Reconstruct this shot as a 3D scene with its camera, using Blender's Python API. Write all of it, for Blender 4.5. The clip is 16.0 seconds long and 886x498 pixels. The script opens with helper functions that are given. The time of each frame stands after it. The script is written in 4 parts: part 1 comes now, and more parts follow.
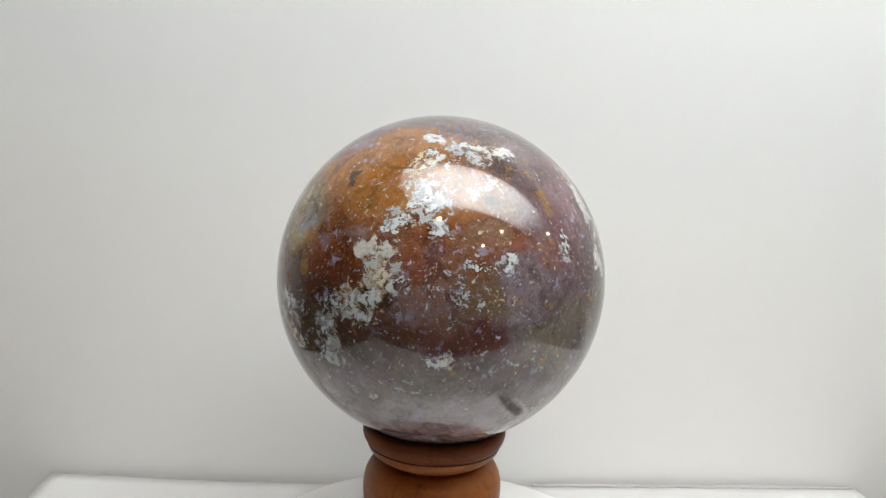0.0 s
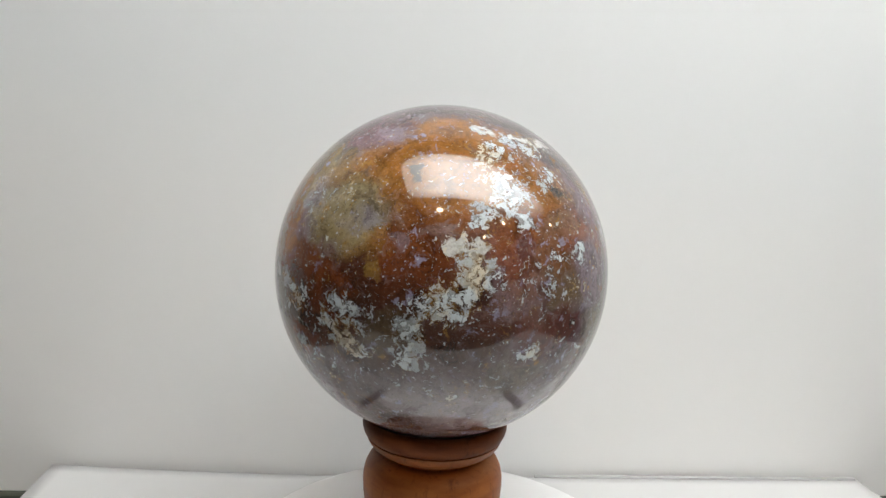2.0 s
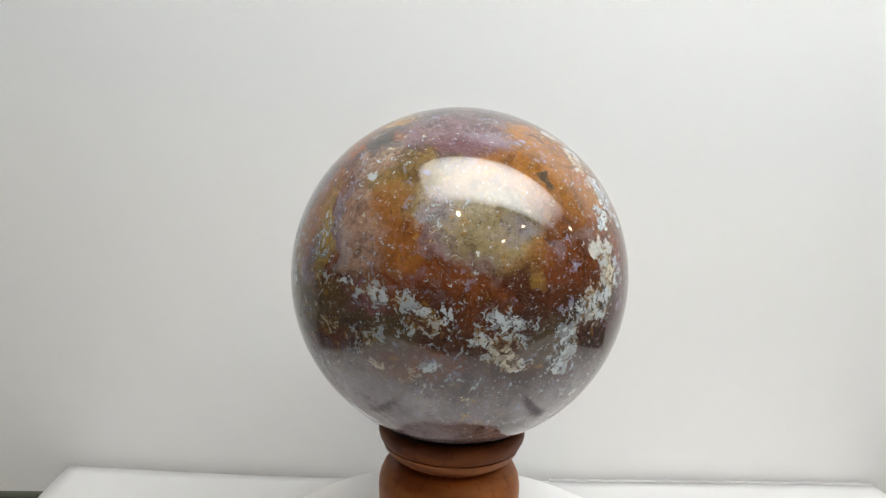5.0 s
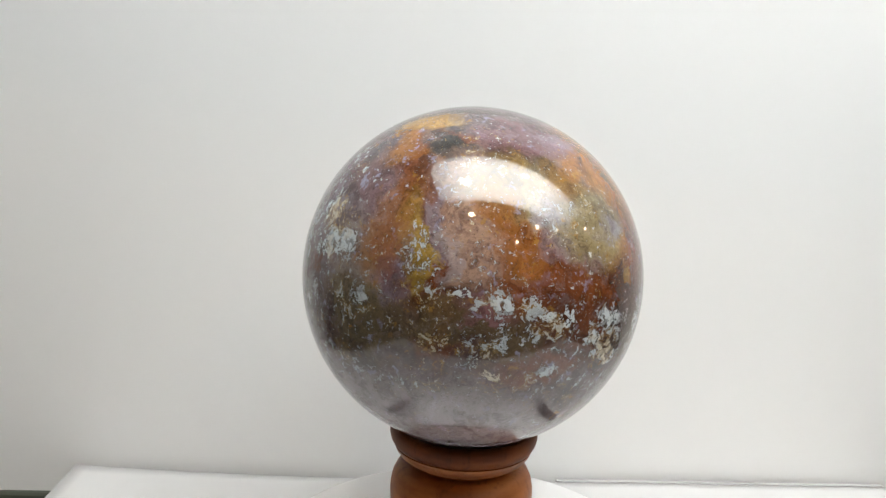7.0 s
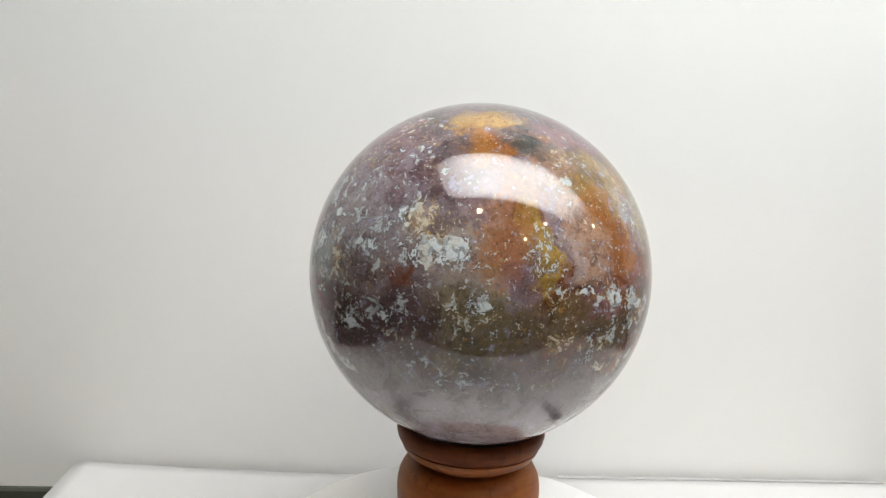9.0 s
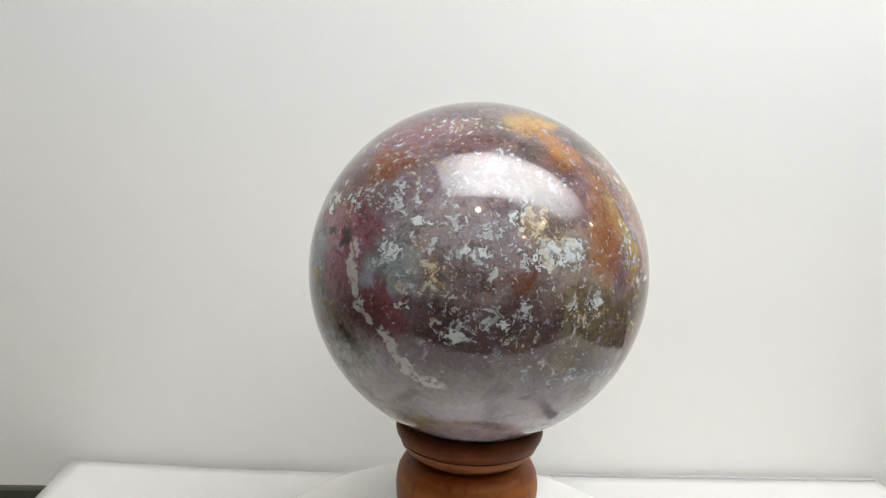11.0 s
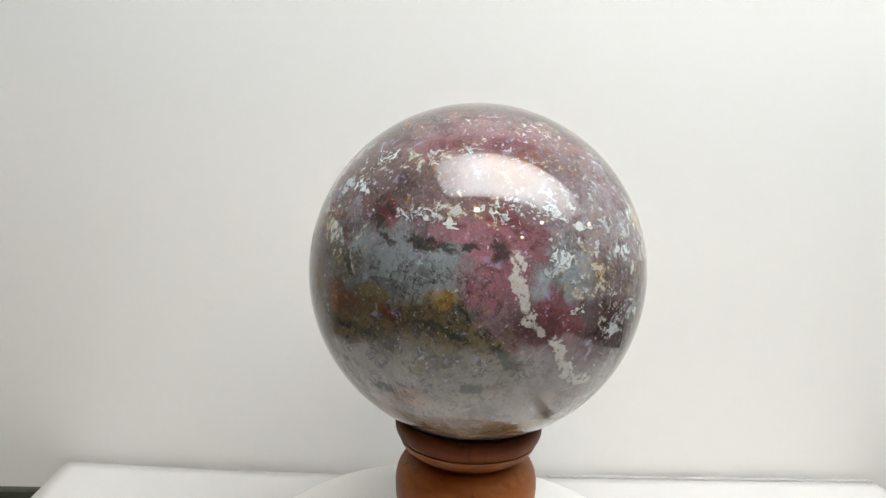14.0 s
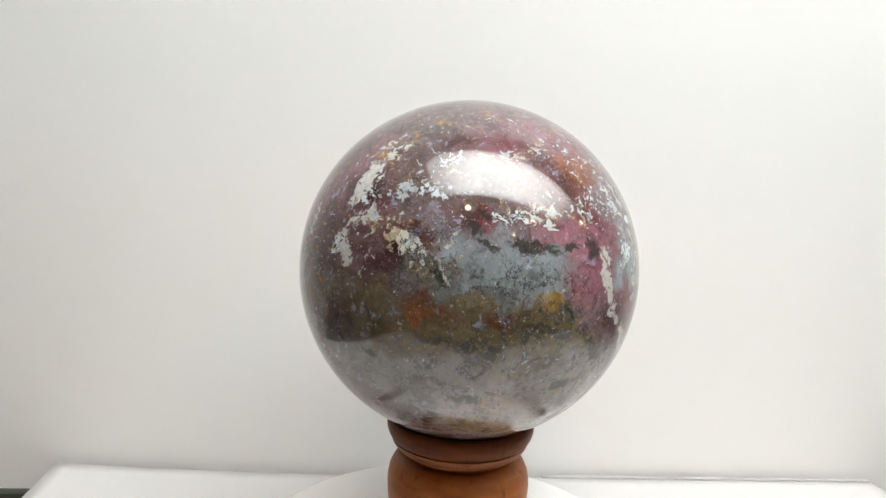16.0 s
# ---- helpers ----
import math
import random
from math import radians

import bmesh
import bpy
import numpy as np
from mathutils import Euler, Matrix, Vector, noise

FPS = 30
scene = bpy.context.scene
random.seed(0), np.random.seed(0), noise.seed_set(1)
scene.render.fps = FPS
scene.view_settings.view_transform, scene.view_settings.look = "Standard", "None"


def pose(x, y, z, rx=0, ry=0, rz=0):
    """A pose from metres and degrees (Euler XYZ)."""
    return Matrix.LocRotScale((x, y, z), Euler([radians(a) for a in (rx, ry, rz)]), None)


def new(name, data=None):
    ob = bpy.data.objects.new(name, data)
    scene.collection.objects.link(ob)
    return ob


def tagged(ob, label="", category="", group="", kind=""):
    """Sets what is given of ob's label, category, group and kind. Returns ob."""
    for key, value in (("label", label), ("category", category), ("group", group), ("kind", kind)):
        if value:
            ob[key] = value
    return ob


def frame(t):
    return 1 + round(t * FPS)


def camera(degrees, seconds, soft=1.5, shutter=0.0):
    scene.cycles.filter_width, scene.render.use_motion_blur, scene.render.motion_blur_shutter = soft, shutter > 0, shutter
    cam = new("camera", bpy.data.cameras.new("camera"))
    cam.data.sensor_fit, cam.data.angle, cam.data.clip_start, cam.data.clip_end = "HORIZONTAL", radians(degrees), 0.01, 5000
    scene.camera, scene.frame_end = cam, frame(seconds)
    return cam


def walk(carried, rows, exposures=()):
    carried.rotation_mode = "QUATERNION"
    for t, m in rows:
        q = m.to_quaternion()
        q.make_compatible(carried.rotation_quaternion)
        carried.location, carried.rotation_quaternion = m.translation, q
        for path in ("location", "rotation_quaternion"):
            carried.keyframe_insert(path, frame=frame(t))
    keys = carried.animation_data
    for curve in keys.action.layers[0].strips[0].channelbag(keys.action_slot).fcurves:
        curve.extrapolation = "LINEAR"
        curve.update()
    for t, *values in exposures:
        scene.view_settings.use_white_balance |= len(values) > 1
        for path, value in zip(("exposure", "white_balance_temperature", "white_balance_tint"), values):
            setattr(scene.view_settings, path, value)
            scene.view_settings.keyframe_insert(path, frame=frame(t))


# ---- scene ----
# ---------------------------------------------------------------- camera
cam = camera(62.0, 16.0, soft=1.4)
CAM = [
    (0, pose(0.0019, -0.0023, 0.120, 82.86, -2.51, 0.32)),
    (0.5, pose(0.0015, -0.0015, 0.120, 82.60, -2.51, 0.08)),
    (1, pose(0.0013, -0.0011, 0.120, 82.32, -2.51, 0.31)),
    (1.5, pose(0.0011, -0.0008, 0.120, 82.33, -2.51, 0.43)),
    (2, pose(0.0009, -0.0007, 0.120, 82.10, -2.51, 0.26)),
    (2.5, pose(0.0006, -0.0007, 0.120, 81.89, -2.51, 0.10)),
    (3, pose(0.0004, -0.0007, 0.120, 82.08, -2.51, 0.36)),
    (3.5, pose(0.0001, -0.0007, 0.120, 82.12, -2.51, 0.56)),
    (4, pose(-0.0003, -0.0007, 0.120, 82.16, -2.51, 0.86)),
    (4.2, pose(-0.0004, -0.0007, 0.120, 82.23, -2.51, 0.88)),
    (4.9, pose(-0.0009, -0.0005, 0.120, 82.25, -2.51, 0.96)),
    (5.6, pose(-0.0014, -0.0003, 0.120, 82.25, -2.51, 1.13)),
    (6.3, pose(-0.0017, -0.0000, 0.120, 82.30, -2.51, 1.14)),
    (6.5, pose(-0.0018, 0.0000, 0.120, 82.26, -2.51, 1.19)),
    (7, pose(-0.0020, 0.0002, 0.120, 82.19, -2.51, 1.34)),
    (7.5, pose(-0.0021, 0.0003, 0.120, 82.17, -2.51, 1.35)),
    (8, pose(-0.0021, 0.0004, 0.120, 82.21, -2.51, 1.45)),
    (8.5, pose(-0.0020, 0.0004, 0.120, 82.24, -2.51, 1.53)),
    (9, pose(-0.0019, 0.0003, 0.120, 81.91, -2.51, 1.46)),
    (9.2, pose(-0.0018, 0.0003, 0.120, 81.88, -2.50, 1.33)),
    (9.9, pose(-0.0014, 0.0001, 0.120, 81.92, -2.51, 1.35)),
    (10.6, pose(-0.0010, -0.0001, 0.120, 81.84, -2.50, 1.31)),
    (11.3, pose(-0.0006, -0.0002, 0.120, 81.84, -2.50, 1.17)),
    (11.5, pose(-0.0005, -0.0002, 0.120, 81.93, -2.51, 1.34)),
    (12, pose(-0.0002, -0.0003, 0.120, 81.88, -2.50, 1.37)),
    (12.5, pose(0.0001, -0.0002, 0.120, 81.88, -2.51, 1.33)),
    (13, pose(0.0003, -0.0001, 0.120, 81.85, -2.50, 1.42)),
    (13.5, pose(0.0004, 0.0002, 0.120, 81.88, -2.50, 1.27)),
    (14, pose(0.0006, 0.0006, 0.120, 81.88, -2.50, 1.20)),
    (14.5, pose(0.0007, 0.0011, 0.120, 81.86, -2.50, 1.05)),
    (15, pose(0.0008, 0.0018, 0.120, 81.79, -2.50, 1.16)),
    (15.5, pose(0.0010, 0.0024, 0.120, 81.80, -2.50, 1.05)),
    (16, pose(0.0014, 0.0031, 0.120, 81.73, -2.50, 0.91)),
]
walk(cam, CAM, exposures=[(0, -0.12, 6540, 10), (1.5, -0.19, 6540, 10), (3.5, -0.18, 6540, 10), (7, -0.01, 6560, 10), (9, 0.02, 6600, 10), (12.5, -0.05, 6610, 10), (16, 0.12, 6680, 10)])

# ---------------------------------------------------------------- world
# a dim room: hardly any light but the lamps
world = bpy.data.worlds.new("room_air")
world.use_nodes = True
world.node_tree.nodes["Background"].inputs[0].default_value = (0.9, 0.95, 1.0, 1)
world.node_tree.nodes["Background"].inputs[1].default_value = 0.01
scene.world = world

R = 0.04                          # radius of the stone sphere
AXIS = (0.0036, 0.1774)           # the turntable's axis
OFF = (-0.0019, 0.0019)           # how far off the axis the stand was set down
SPHERE_Z = 0.0899
DISC_Z = 0.020                    # top of the turntable disc; the white sheet's top is z = 0
TABLE_Z = -0.0106


# ---------------------------------------------------------------- material helpers
class Tree:
    """A small writer of node materials."""

    def __init__(self, name):
        self.begin(name)

    def begin(self, name):
        self.mat = bpy.data.materials.new(name)
        self.mat.use_nodes = True
        self.t = self.mat.node_tree
        self.bsdf = self.t.nodes["Principled BSDF"]

    def node(self, kind, inputs=None, **props):
        n = self.t.nodes.new(kind)
        for k, v in props.items():
            setattr(n, k, v)
        for k, v in (inputs or {}).items():
            if isinstance(v, bpy.types.NodeSocket):
                self.t.links.new(v, n.inputs[k])
            else:
                n.inputs[k].default_value = v
        return n

    def noise(self, vec, scale, detail=3.0, rough=0.55, distort=0.0):
        return self.node("ShaderNodeTexNoise", {"Vector": vec, "Scale": scale, "Detail": detail, "Roughness": rough, "Distortion": distort})

    def math(self, op, a, b=0.0, clamp=False):
        return self.node("ShaderNodeMath", {0: a, 1: b}, operation=op, use_clamp=clamp).outputs[0]

    def ramp(self, v, lo, hi, to0=0.0, to1=1.0):
        return self.node("ShaderNodeMapRange", {0: v, 1: lo, 2: hi, 3: to0, 4: to1}, interpolation_type="SMOOTHSTEP").outputs[0]

    def mix(self, fac, a, b, blend="MIX"):
        n = self.node("ShaderNodeMix", {0: fac, 6: a, 7: b}, data_type="RGBA", blend_type=blend)
        return n.outputs[2]

    def bump(self, height, strength, distance):
        n = self.node("ShaderNodeBump", {"Height": height, "Strength": strength, "Distance": distance})
        self.t.links.new(n.outputs[0], self.bsdf.inputs["Normal"])

    def put(self, **sockets):
        names = dict(colour="Base Color", rough="Roughness", spec="Specular IOR Level", metal="Metallic", glow="Emission Color", power="Emission Strength", ior="IOR")
        for k, v in sockets.items():
            s = self.bsdf.inputs[names[k]]
            if isinstance(v, bpy.types.NodeSocket):
                self.t.links.new(v, s)
            else:
                s.default_value = v
        return self.mat


def rgba(c, f=1.0):
    return (c[0] * f, c[1] * f, c[2] * f, 1.0)


def paint(name, colour, rough=0.6, vary=0.06, scale=20.0, bump=0.1, depth=0.0005, spec=0.4):
    """A matt surface with variation at two scales and a fine relief."""
    m = Tree(name)
    p = m.node("ShaderNodeTexCoord").outputs["Object"]
    big = m.noise(p, scale * 0.15, 3).outputs[0]
    fine = m.noise(p, scale * 8, 4, 0.7).outputs[0]
    c = m.mix(m.ramp(big, 0.35, 0.65), rgba(colour, 1 - vary), rgba(colour, 1 + vary * 0.5))
    c = m.mix(m.ramp(fine, 0.4, 0.75, 0, vary), c, rgba(colour, 0.8))
    m.bump(fine, bump, depth)
    return m.put(colour=c, rough=m.ramp(big, 0.3, 0.7, rough - 0.06, rough + 0.06), spec=spec)


def glow(name, colour, power):
    m = Tree(name)
    return m.put(colour=rgba(colour, 0.8), glow=rgba(colour), power=power)


def led_panel(name, colour, power):
    """A diffuser over rows of LEDs: full in the middle, weaker towards its ends and sides."""
    m = Tree(name)
    p = m.node("ShaderNodeSeparateXYZ", {0: m.node("ShaderNodeTexCoord").outputs["Generated"]})
    ends = m.ramp(m.math("ABSOLUTE", m.math("SUBTRACT", p.outputs[0], 0.5)), 0.50, 0.28, 0.35, 1.0)
    ends = m.math("MULTIPLY", ends, m.ramp(p.outputs[0], 0.38, 1.0, 1.0, 0.28))
    sides = m.ramp(m.math("ABSOLUTE", m.math("SUBTRACT", p.outputs[1], 0.5)), 0.50, 0.30, 0.55, 1.0)
    return m.put(colour=rgba(colour, 0.8), glow=rgba(colour), power=m.math("MULTIPLY", m.math("MULTIPLY", ends, sides), power))


# ---------------------------------------------------------------- the polished stone
ORANGE = (0.277, 0.113, 0.024)
RUST = (0.192, 0.055, 0.016)
RUSTDARK = (0.116, 0.033, 0.012)
DARKBROWN = (0.060, 0.023, 0.013)
OCHRE = (0.375, 0.236, 0.055)
OLIVE = (0.148, 0.123, 0.062)
OLIVEBROWN = (0.100, 0.071, 0.034)
OLIVEGREY = (0.169, 0.148, 0.105)
OCHREGREY = (0.253, 0.199, 0.107)
TANGREY = (0.255, 0.207, 0.190)
PINK = (0.356, 0.222, 0.160)
MAUVE = (0.163, 0.123, 0.139)
ROSE = (0.270, 0.120, 0.148)
MAUVERED = (0.164, 0.088, 0.099)
MAUVEDARK = (0.078, 0.047, 0.051)
BURG = (0.169, 0.055, 0.069)
BURGDARK = (0.077, 0.030, 0.037)
BLUEGREY = (0.238, 0.275, 0.295)
LILAC = (0.265, 0.245, 0.295)
SLATE = (0.098, 0.104, 0.108)
GREY = (0.236, 0.221, 0.212)
LILACGREY = (0.300, 0.268, 0.282)
GREYWARM = (0.327, 0.294, 0.269)


def local_turn(lon, lat, tilt):
    """The turn that lays x along the east, y along the north and z outwards at a place of the ball."""
    a, b = radians(lon), radians(lat)
    out = Vector((math.cos(b) * math.sin(a), -math.cos(b) * math.cos(a), math.sin(b)))
    east = Vector((math.cos(a), math.sin(a), 0))
    north = out.cross(east)
    m = Matrix((east, north, out)).transposed() @ Matrix.Rotation(radians(tilt), 3, "Z")
    return out, m.to_euler()


CALM = (BLUEGREY, GREY, LILACGREY, GREYWARM, BURG, BURGDARK)     # clear agate and the lightened underside, with little grain


class Stone(Tree):
    """Ocean jasper: clouds of colour, chalky flecks and marks, each at its longitude and latitude on the ball."""

    def __init__(self):
        self.begin("ocean_jasper")
        p = self.node("ShaderNodeTexCoord").outputs["Object"]
        self.p = self.node("ShaderNodeVectorMath", {0: p, "Scale": 1 / R}, operation="SCALE").outputs[0]
        self.soft = self.warp(self.warp(self.p, 3.0, 0.26, 3), 8.0, 0.26, 7)
        self.fine = self.warp(self.p, 11.0, 0.12, 6)
        self.rag = self.warp(self.fine, 26.0, 0.07, 3)
        self.rows = dict(patch=[], flecks=[], mark=[], lace=[], streak=[], pit=[])
        self.count = 0

    def in_turn(self, k):
        """Makes the next places wait for this one, so that a long chain needs little memory."""
        self.count += 1
        if self.count % 5 == 0:
            one = self.node("ShaderNodeMath", {0: k, 1: 1e-7, 2: 1.0}, operation="MULTIPLY_ADD").outputs[0]
            self.where = self.node("ShaderNodeVectorMath", {0: self.where, "Scale": one}, operation="SCALE").outputs[0]

    def layer(self, kind, where, rows, total, rest=0.0):
        """Lays rows of places over total, a group of nodes for each dozen or so."""
        outer, tint = self.t, kind == "patch"
        for i in range(0, len(rows), 15):
            g = bpy.data.node_groups.new("stone_" + kind, "ShaderNodeTree")
            for side in ("INPUT", "OUTPUT"):
                g.interface.new_socket(name="Where", in_out=side, socket_type="NodeSocketVector")
                g.interface.new_socket(name="Total", in_out=side, socket_type="NodeSocketColor" if tint else "NodeSocketFloat")
                g.interface.new_socket(name="Calm", in_out=side, socket_type="NodeSocketFloat")
            self.t = g
            came, went = self.node("NodeGroupInput"), self.node("NodeGroupOutput")
            self.where, self.total, self.calm = came.outputs[0], came.outputs[1], came.outputs[2]
            for row in rows[i:i + 15]:
                self.lay(kind, *row)
            for k, v in enumerate((self.where, self.total, self.calm)):
                g.links.new(v, went.inputs[k])
            self.t = outer
            n = self.node("ShaderNodeGroup", node_tree=g)
            for k, v in enumerate((where, total, rest)):
                if isinstance(v, bpy.types.NodeSocket):
                    outer.links.new(v, n.inputs[k])
                else:
                    n.inputs[k].default_value = v
            where, total, rest = n.outputs[0], n.outputs[1], n.outputs[2]
        return total, rest

    def lay(self, kind, lon, lat, w, h, tilt, *more):
        if kind == "patch":
            colour, strength, soft = more
            k = self.blob(self.where, lon, lat, w, h, tilt, soft * 0.7, strength)
            self.total = self.mix(k, self.total, rgba(colour))
            if colour in CALM:
                self.calm = self.math("MAXIMUM", k, self.calm)
        else:
            soft, strength = dict(flecks=(0.55, more[0] if more else 1), mark=(0.15, 1), lace=(0.4, 1), streak=(0.45, 1), pit=(0.5, 1))[kind]
            k = self.math("MAXIMUM", self.blob(self.where, lon, lat, w, h, tilt, soft, strength), self.total)
            self.total = k
        self.in_turn(k)

    def warp(self, p, scale, amount, detail):
        n = self.noise(p, scale, detail, 0.6).outputs[1]
        n = self.node("ShaderNodeVectorMath", {0: n, 1: (0.5, 0.5, 0.5)}, operation="SUBTRACT").outputs[0]
        return self.node("ShaderNodeVectorMath", {0: n, 1: (amount,) * 3, 2: p}, operation="MULTIPLY_ADD").outputs[0]

    def blob(self, where, lon, lat, w, h, tilt, soft, strength):
        out, turn = local_turn(lon, lat, tilt)
        q = self.node("ShaderNodeMapping", {"Vector": where, "Location": out, "Rotation": turn, "Scale": (radians(w), radians(h), 0.45)}, vector_type="TEXTURE").outputs[0]
        d = self.node("ShaderNodeVectorMath", {0: q}, operation="LENGTH").outputs[1]
        return self.ramp(d, 1 + soft, 1 - soft, 0.0, strength)

    def patch(self, *row):
        self.rows["patch"].append(row)

    def flecks(self, *row):
        self.rows["flecks"].append(row)

    def mark(self, *row):
        self.rows["mark"].append(row)

    def lace(self, *row):
        self.rows["lace"].append(row)

    def streak(self, *row):
        self.rows["streak"].append(row)

    def pit(self, *row):
        self.rows["pit"].append(row)

    def finish(self):
        rows = self.rows
        c, calm = self.layer("patch", self.soft, rows["patch"], rgba((0.130, 0.095, 0.095)))
        density = self.layer("flecks", self.fine, rows["flecks"], 0.0)[0]
        white = self.layer("mark", self.rag, rows["mark"], 0.0)[0]
        net = self.layer("lace", self.fine, rows["lace"], 0.0)[0]
        black = self.layer("streak", self.rag, rows["streak"], 0.0)[0]
        dark = self.layer("pit", self.fine, rows["pit"], 0.0)[0]
        # clouding inside each patch of colour: darker pools, paler wisps
        cloud = self.noise(self.soft, 5.5, 8, 0.74).outputs[0]
        c = self.mix(self.ramp(cloud, 0.52, 0.38, 0.0, 0.62), c, self.mix(1.0, c, rgba((0.24, 0.21, 0.22)), "MULTIPLY"))
        c = self.mix(self.ramp(cloud, 0.54, 0.68, 0.0, 0.45), c, self.mix(1.0, c, rgba((1.9, 2.0, 2.3)), "MULTIPLY"))
        tone = self.noise(self.p, 4.0, 3).outputs[0]
        hue = self.noise(self.soft, 12.0, 7, 0.75).outputs[0]
        c = self.mix(self.ramp(hue, 0.54, 0.62, 0.0, 0.50), c, self.mix(0.5, c, rgba((0.24, 0.20, 0.21))))
        c = self.mix(self.ramp(hue, 0.46, 0.38, 0.0, 0.5), c, self.mix(0.6, c, rgba((0.060, 0.030, 0.018))))
        rawgrain = self.noise(self.p, 40.0, 6, 0.78).outputs[0]
        still = self.math("MULTIPLY", calm, 0.65)
        grain = self.node("ShaderNodeMix", {0: still, 2: rawgrain, 3: 0.5}, data_type="FLOAT").outputs[0]
        c = self.mix(self.ramp(grain, 0.50, 0.34, 0.0, 0.45), c, self.mix(1.0, c, rgba((0.30, 0.26, 0.25)), "MULTIPLY"))
        c = self.mix(self.ramp(grain, 0.54, 0.68, 0.0, 0.28), c, self.mix(0.45, c, rgba((0.50, 0.44, 0.38))))
        # lilac agate orbs in some places, ochre specks in others
        orbs = self.noise(self.fine, 17.0, 4, 0.6).outputs[0]
        k = self.math("MULTIPLY", self.ramp(orbs, 0.58, 0.66), self.ramp(tone, 0.46, 0.58, 0.05, 0.75))
        c = self.mix(k, c, rgba((0.27, 0.26, 0.36)))
        k = self.math("MULTIPLY", self.math("MULTIPLY", self.ramp(orbs, 0.40, 0.33), self.ramp(tone, 0.55, 0.42, 0.0, 0.7)), self.math("SUBTRACT", 1.0, calm, True))
        c = self.mix(k, c, rgba((0.33, 0.17, 0.035)))
        # chalky flecks where the clouds of them lie
        n = self.noise(self.fine, 14.0, 7, 0.70, 0.4).outputs[0]
        edge = self.math("MULTIPLY_ADD", density, -0.195)
        edge.node.inputs[2].default_value = 0.70
        over = self.math("SUBTRACT", n, edge)
        small = self.noise(self.fine, 29.0, 4, 0.62, 0.3).outputs[0]
        lot = self.math("MULTIPLY_ADD", density, -0.135)
        lot.node.inputs[2].default_value = 0.685
        over = self.math("MAXIMUM", over, self.math("SUBTRACT", small, lot))
        fleck = self.ramp(over, -0.003, 0.016)
        rim = self.math("MULTIPLY", self.ramp(over, -0.045, -0.004), self.ramp(over, 0.014, 0.0))
        edging = self.mix(self.ramp(tone, 0.44, 0.54), rgba((0.34, 0.22, 0.07)), rgba((0.055, 0.040, 0.030)))
        c = self.mix(self.math("MULTIPLY", rim, 0.6), c, edging)
        chalk = self.mix(self.ramp(tone, 0.34, 0.46), rgba((0.52, 0.45, 0.33)), rgba((0.45, 0.51, 0.55)))
        chalk = self.mix(self.ramp(grain, 0.45, 0.65, 0.0, 0.55), chalk, rgba((0.30, 0.27, 0.22)))
        # the larger flecks have a greyer, clearer heart
        heart = self.math("MULTIPLY", self.ramp(over, 0.035, 0.075), self.ramp(tone, 0.42, 0.56, 0.1, 0.65))
        chalk = self.mix(heart, chalk, rgba((0.27, 0.26, 0.26)))
        c = self.mix(self.math("MULTIPLY", fleck, 0.92), c, chalk)
        # chalk in a net of holes, with dark stone in them
        holes = self.noise(self.fine, 23.0, 4, 0.60, 0.9).outputs[0]
        lot = self.math("MULTIPLY_ADD", net, -0.205)
        lot.node.inputs[2].default_value = 0.70
        laid = self.math("SUBTRACT", holes, lot)
        c = self.mix(self.math("MULTIPLY", self.math("MULTIPLY", net, self.ramp(laid, 0.0, -0.03)), 0.55), c, self.mix(1.0, c, rgba((0.35, 0.33, 0.32)), "MULTIPLY"))
        c = self.mix(self.ramp(laid, -0.004, 0.012, 0.0, 0.95), c, self.mix(self.ramp(grain, 0.45, 0.65, 0.0, 0.5), self.mix(self.ramp(tone, 0.36, 0.46), rgba((0.60, 0.53, 0.40)), rgba((0.54, 0.60, 0.63))), rgba((0.40, 0.40, 0.38))))
        speck = self.noise(self.p, 38.0, 3, 0.6).outputs[0]
        c = self.mix(self.ramp(speck, 0.660, 0.690, 0.0, 0.7), c, rgba((0.44, 0.46, 0.50)))
        dust = self.noise(self.p, 80.0, 2, 0.5).outputs[0]
        c = self.mix(self.ramp(dust, 0.69, 0.73, 0.0, 0.45), c, rgba((0.42, 0.40, 0.38)))
        c = self.mix(self.ramp(dust, 0.325, 0.29, 0.0, 0.5), c, rgba((0.040, 0.030, 0.026)))
        solid = self.mix(self.ramp(grain, 0.40, 0.62), rgba((0.54, 0.53, 0.51)), rgba((0.38, 0.37, 0.34)))
        white = self.math("MULTIPLY", white, self.ramp(small, 0.40, 0.47))
        c = self.mix(self.math("MULTIPLY", white, 0.95), c, solid)
        # dark streaks, veins and pits
        c = self.mix(self.math("MULTIPLY", black, 0.85), c, rgba((0.030, 0.032, 0.028)))
        vein = self.noise(self.fine, 10.0, 6, 0.7, 0.6).outputs[0]
        thin = self.math("ABSOLUTE", self.math("SUBTRACT", vein, 0.5))
        k = self.math("MULTIPLY", self.math("MULTIPLY", self.ramp(thin, 0.045, 0.010), self.ramp(orbs, 0.46, 0.56)), dark)
        c = self.mix(self.math("MULTIPLY", k, 0.85), c, rgba((0.025, 0.024, 0.022)))
        gold = self.math("MULTIPLY", self.ramp(dust, 0.66, 0.70, 0.0, 0.6), dark)
        c = self.mix(gold, c, rgba((0.36, 0.25, 0.09)))
        few = self.math("MULTIPLY", self.ramp(thin, 0.012, 0.003), self.ramp(cloud, 0.50, 0.60, 0.0, 0.6))
        c = self.mix(few, c, rgba((0.04, 0.033, 0.030)))
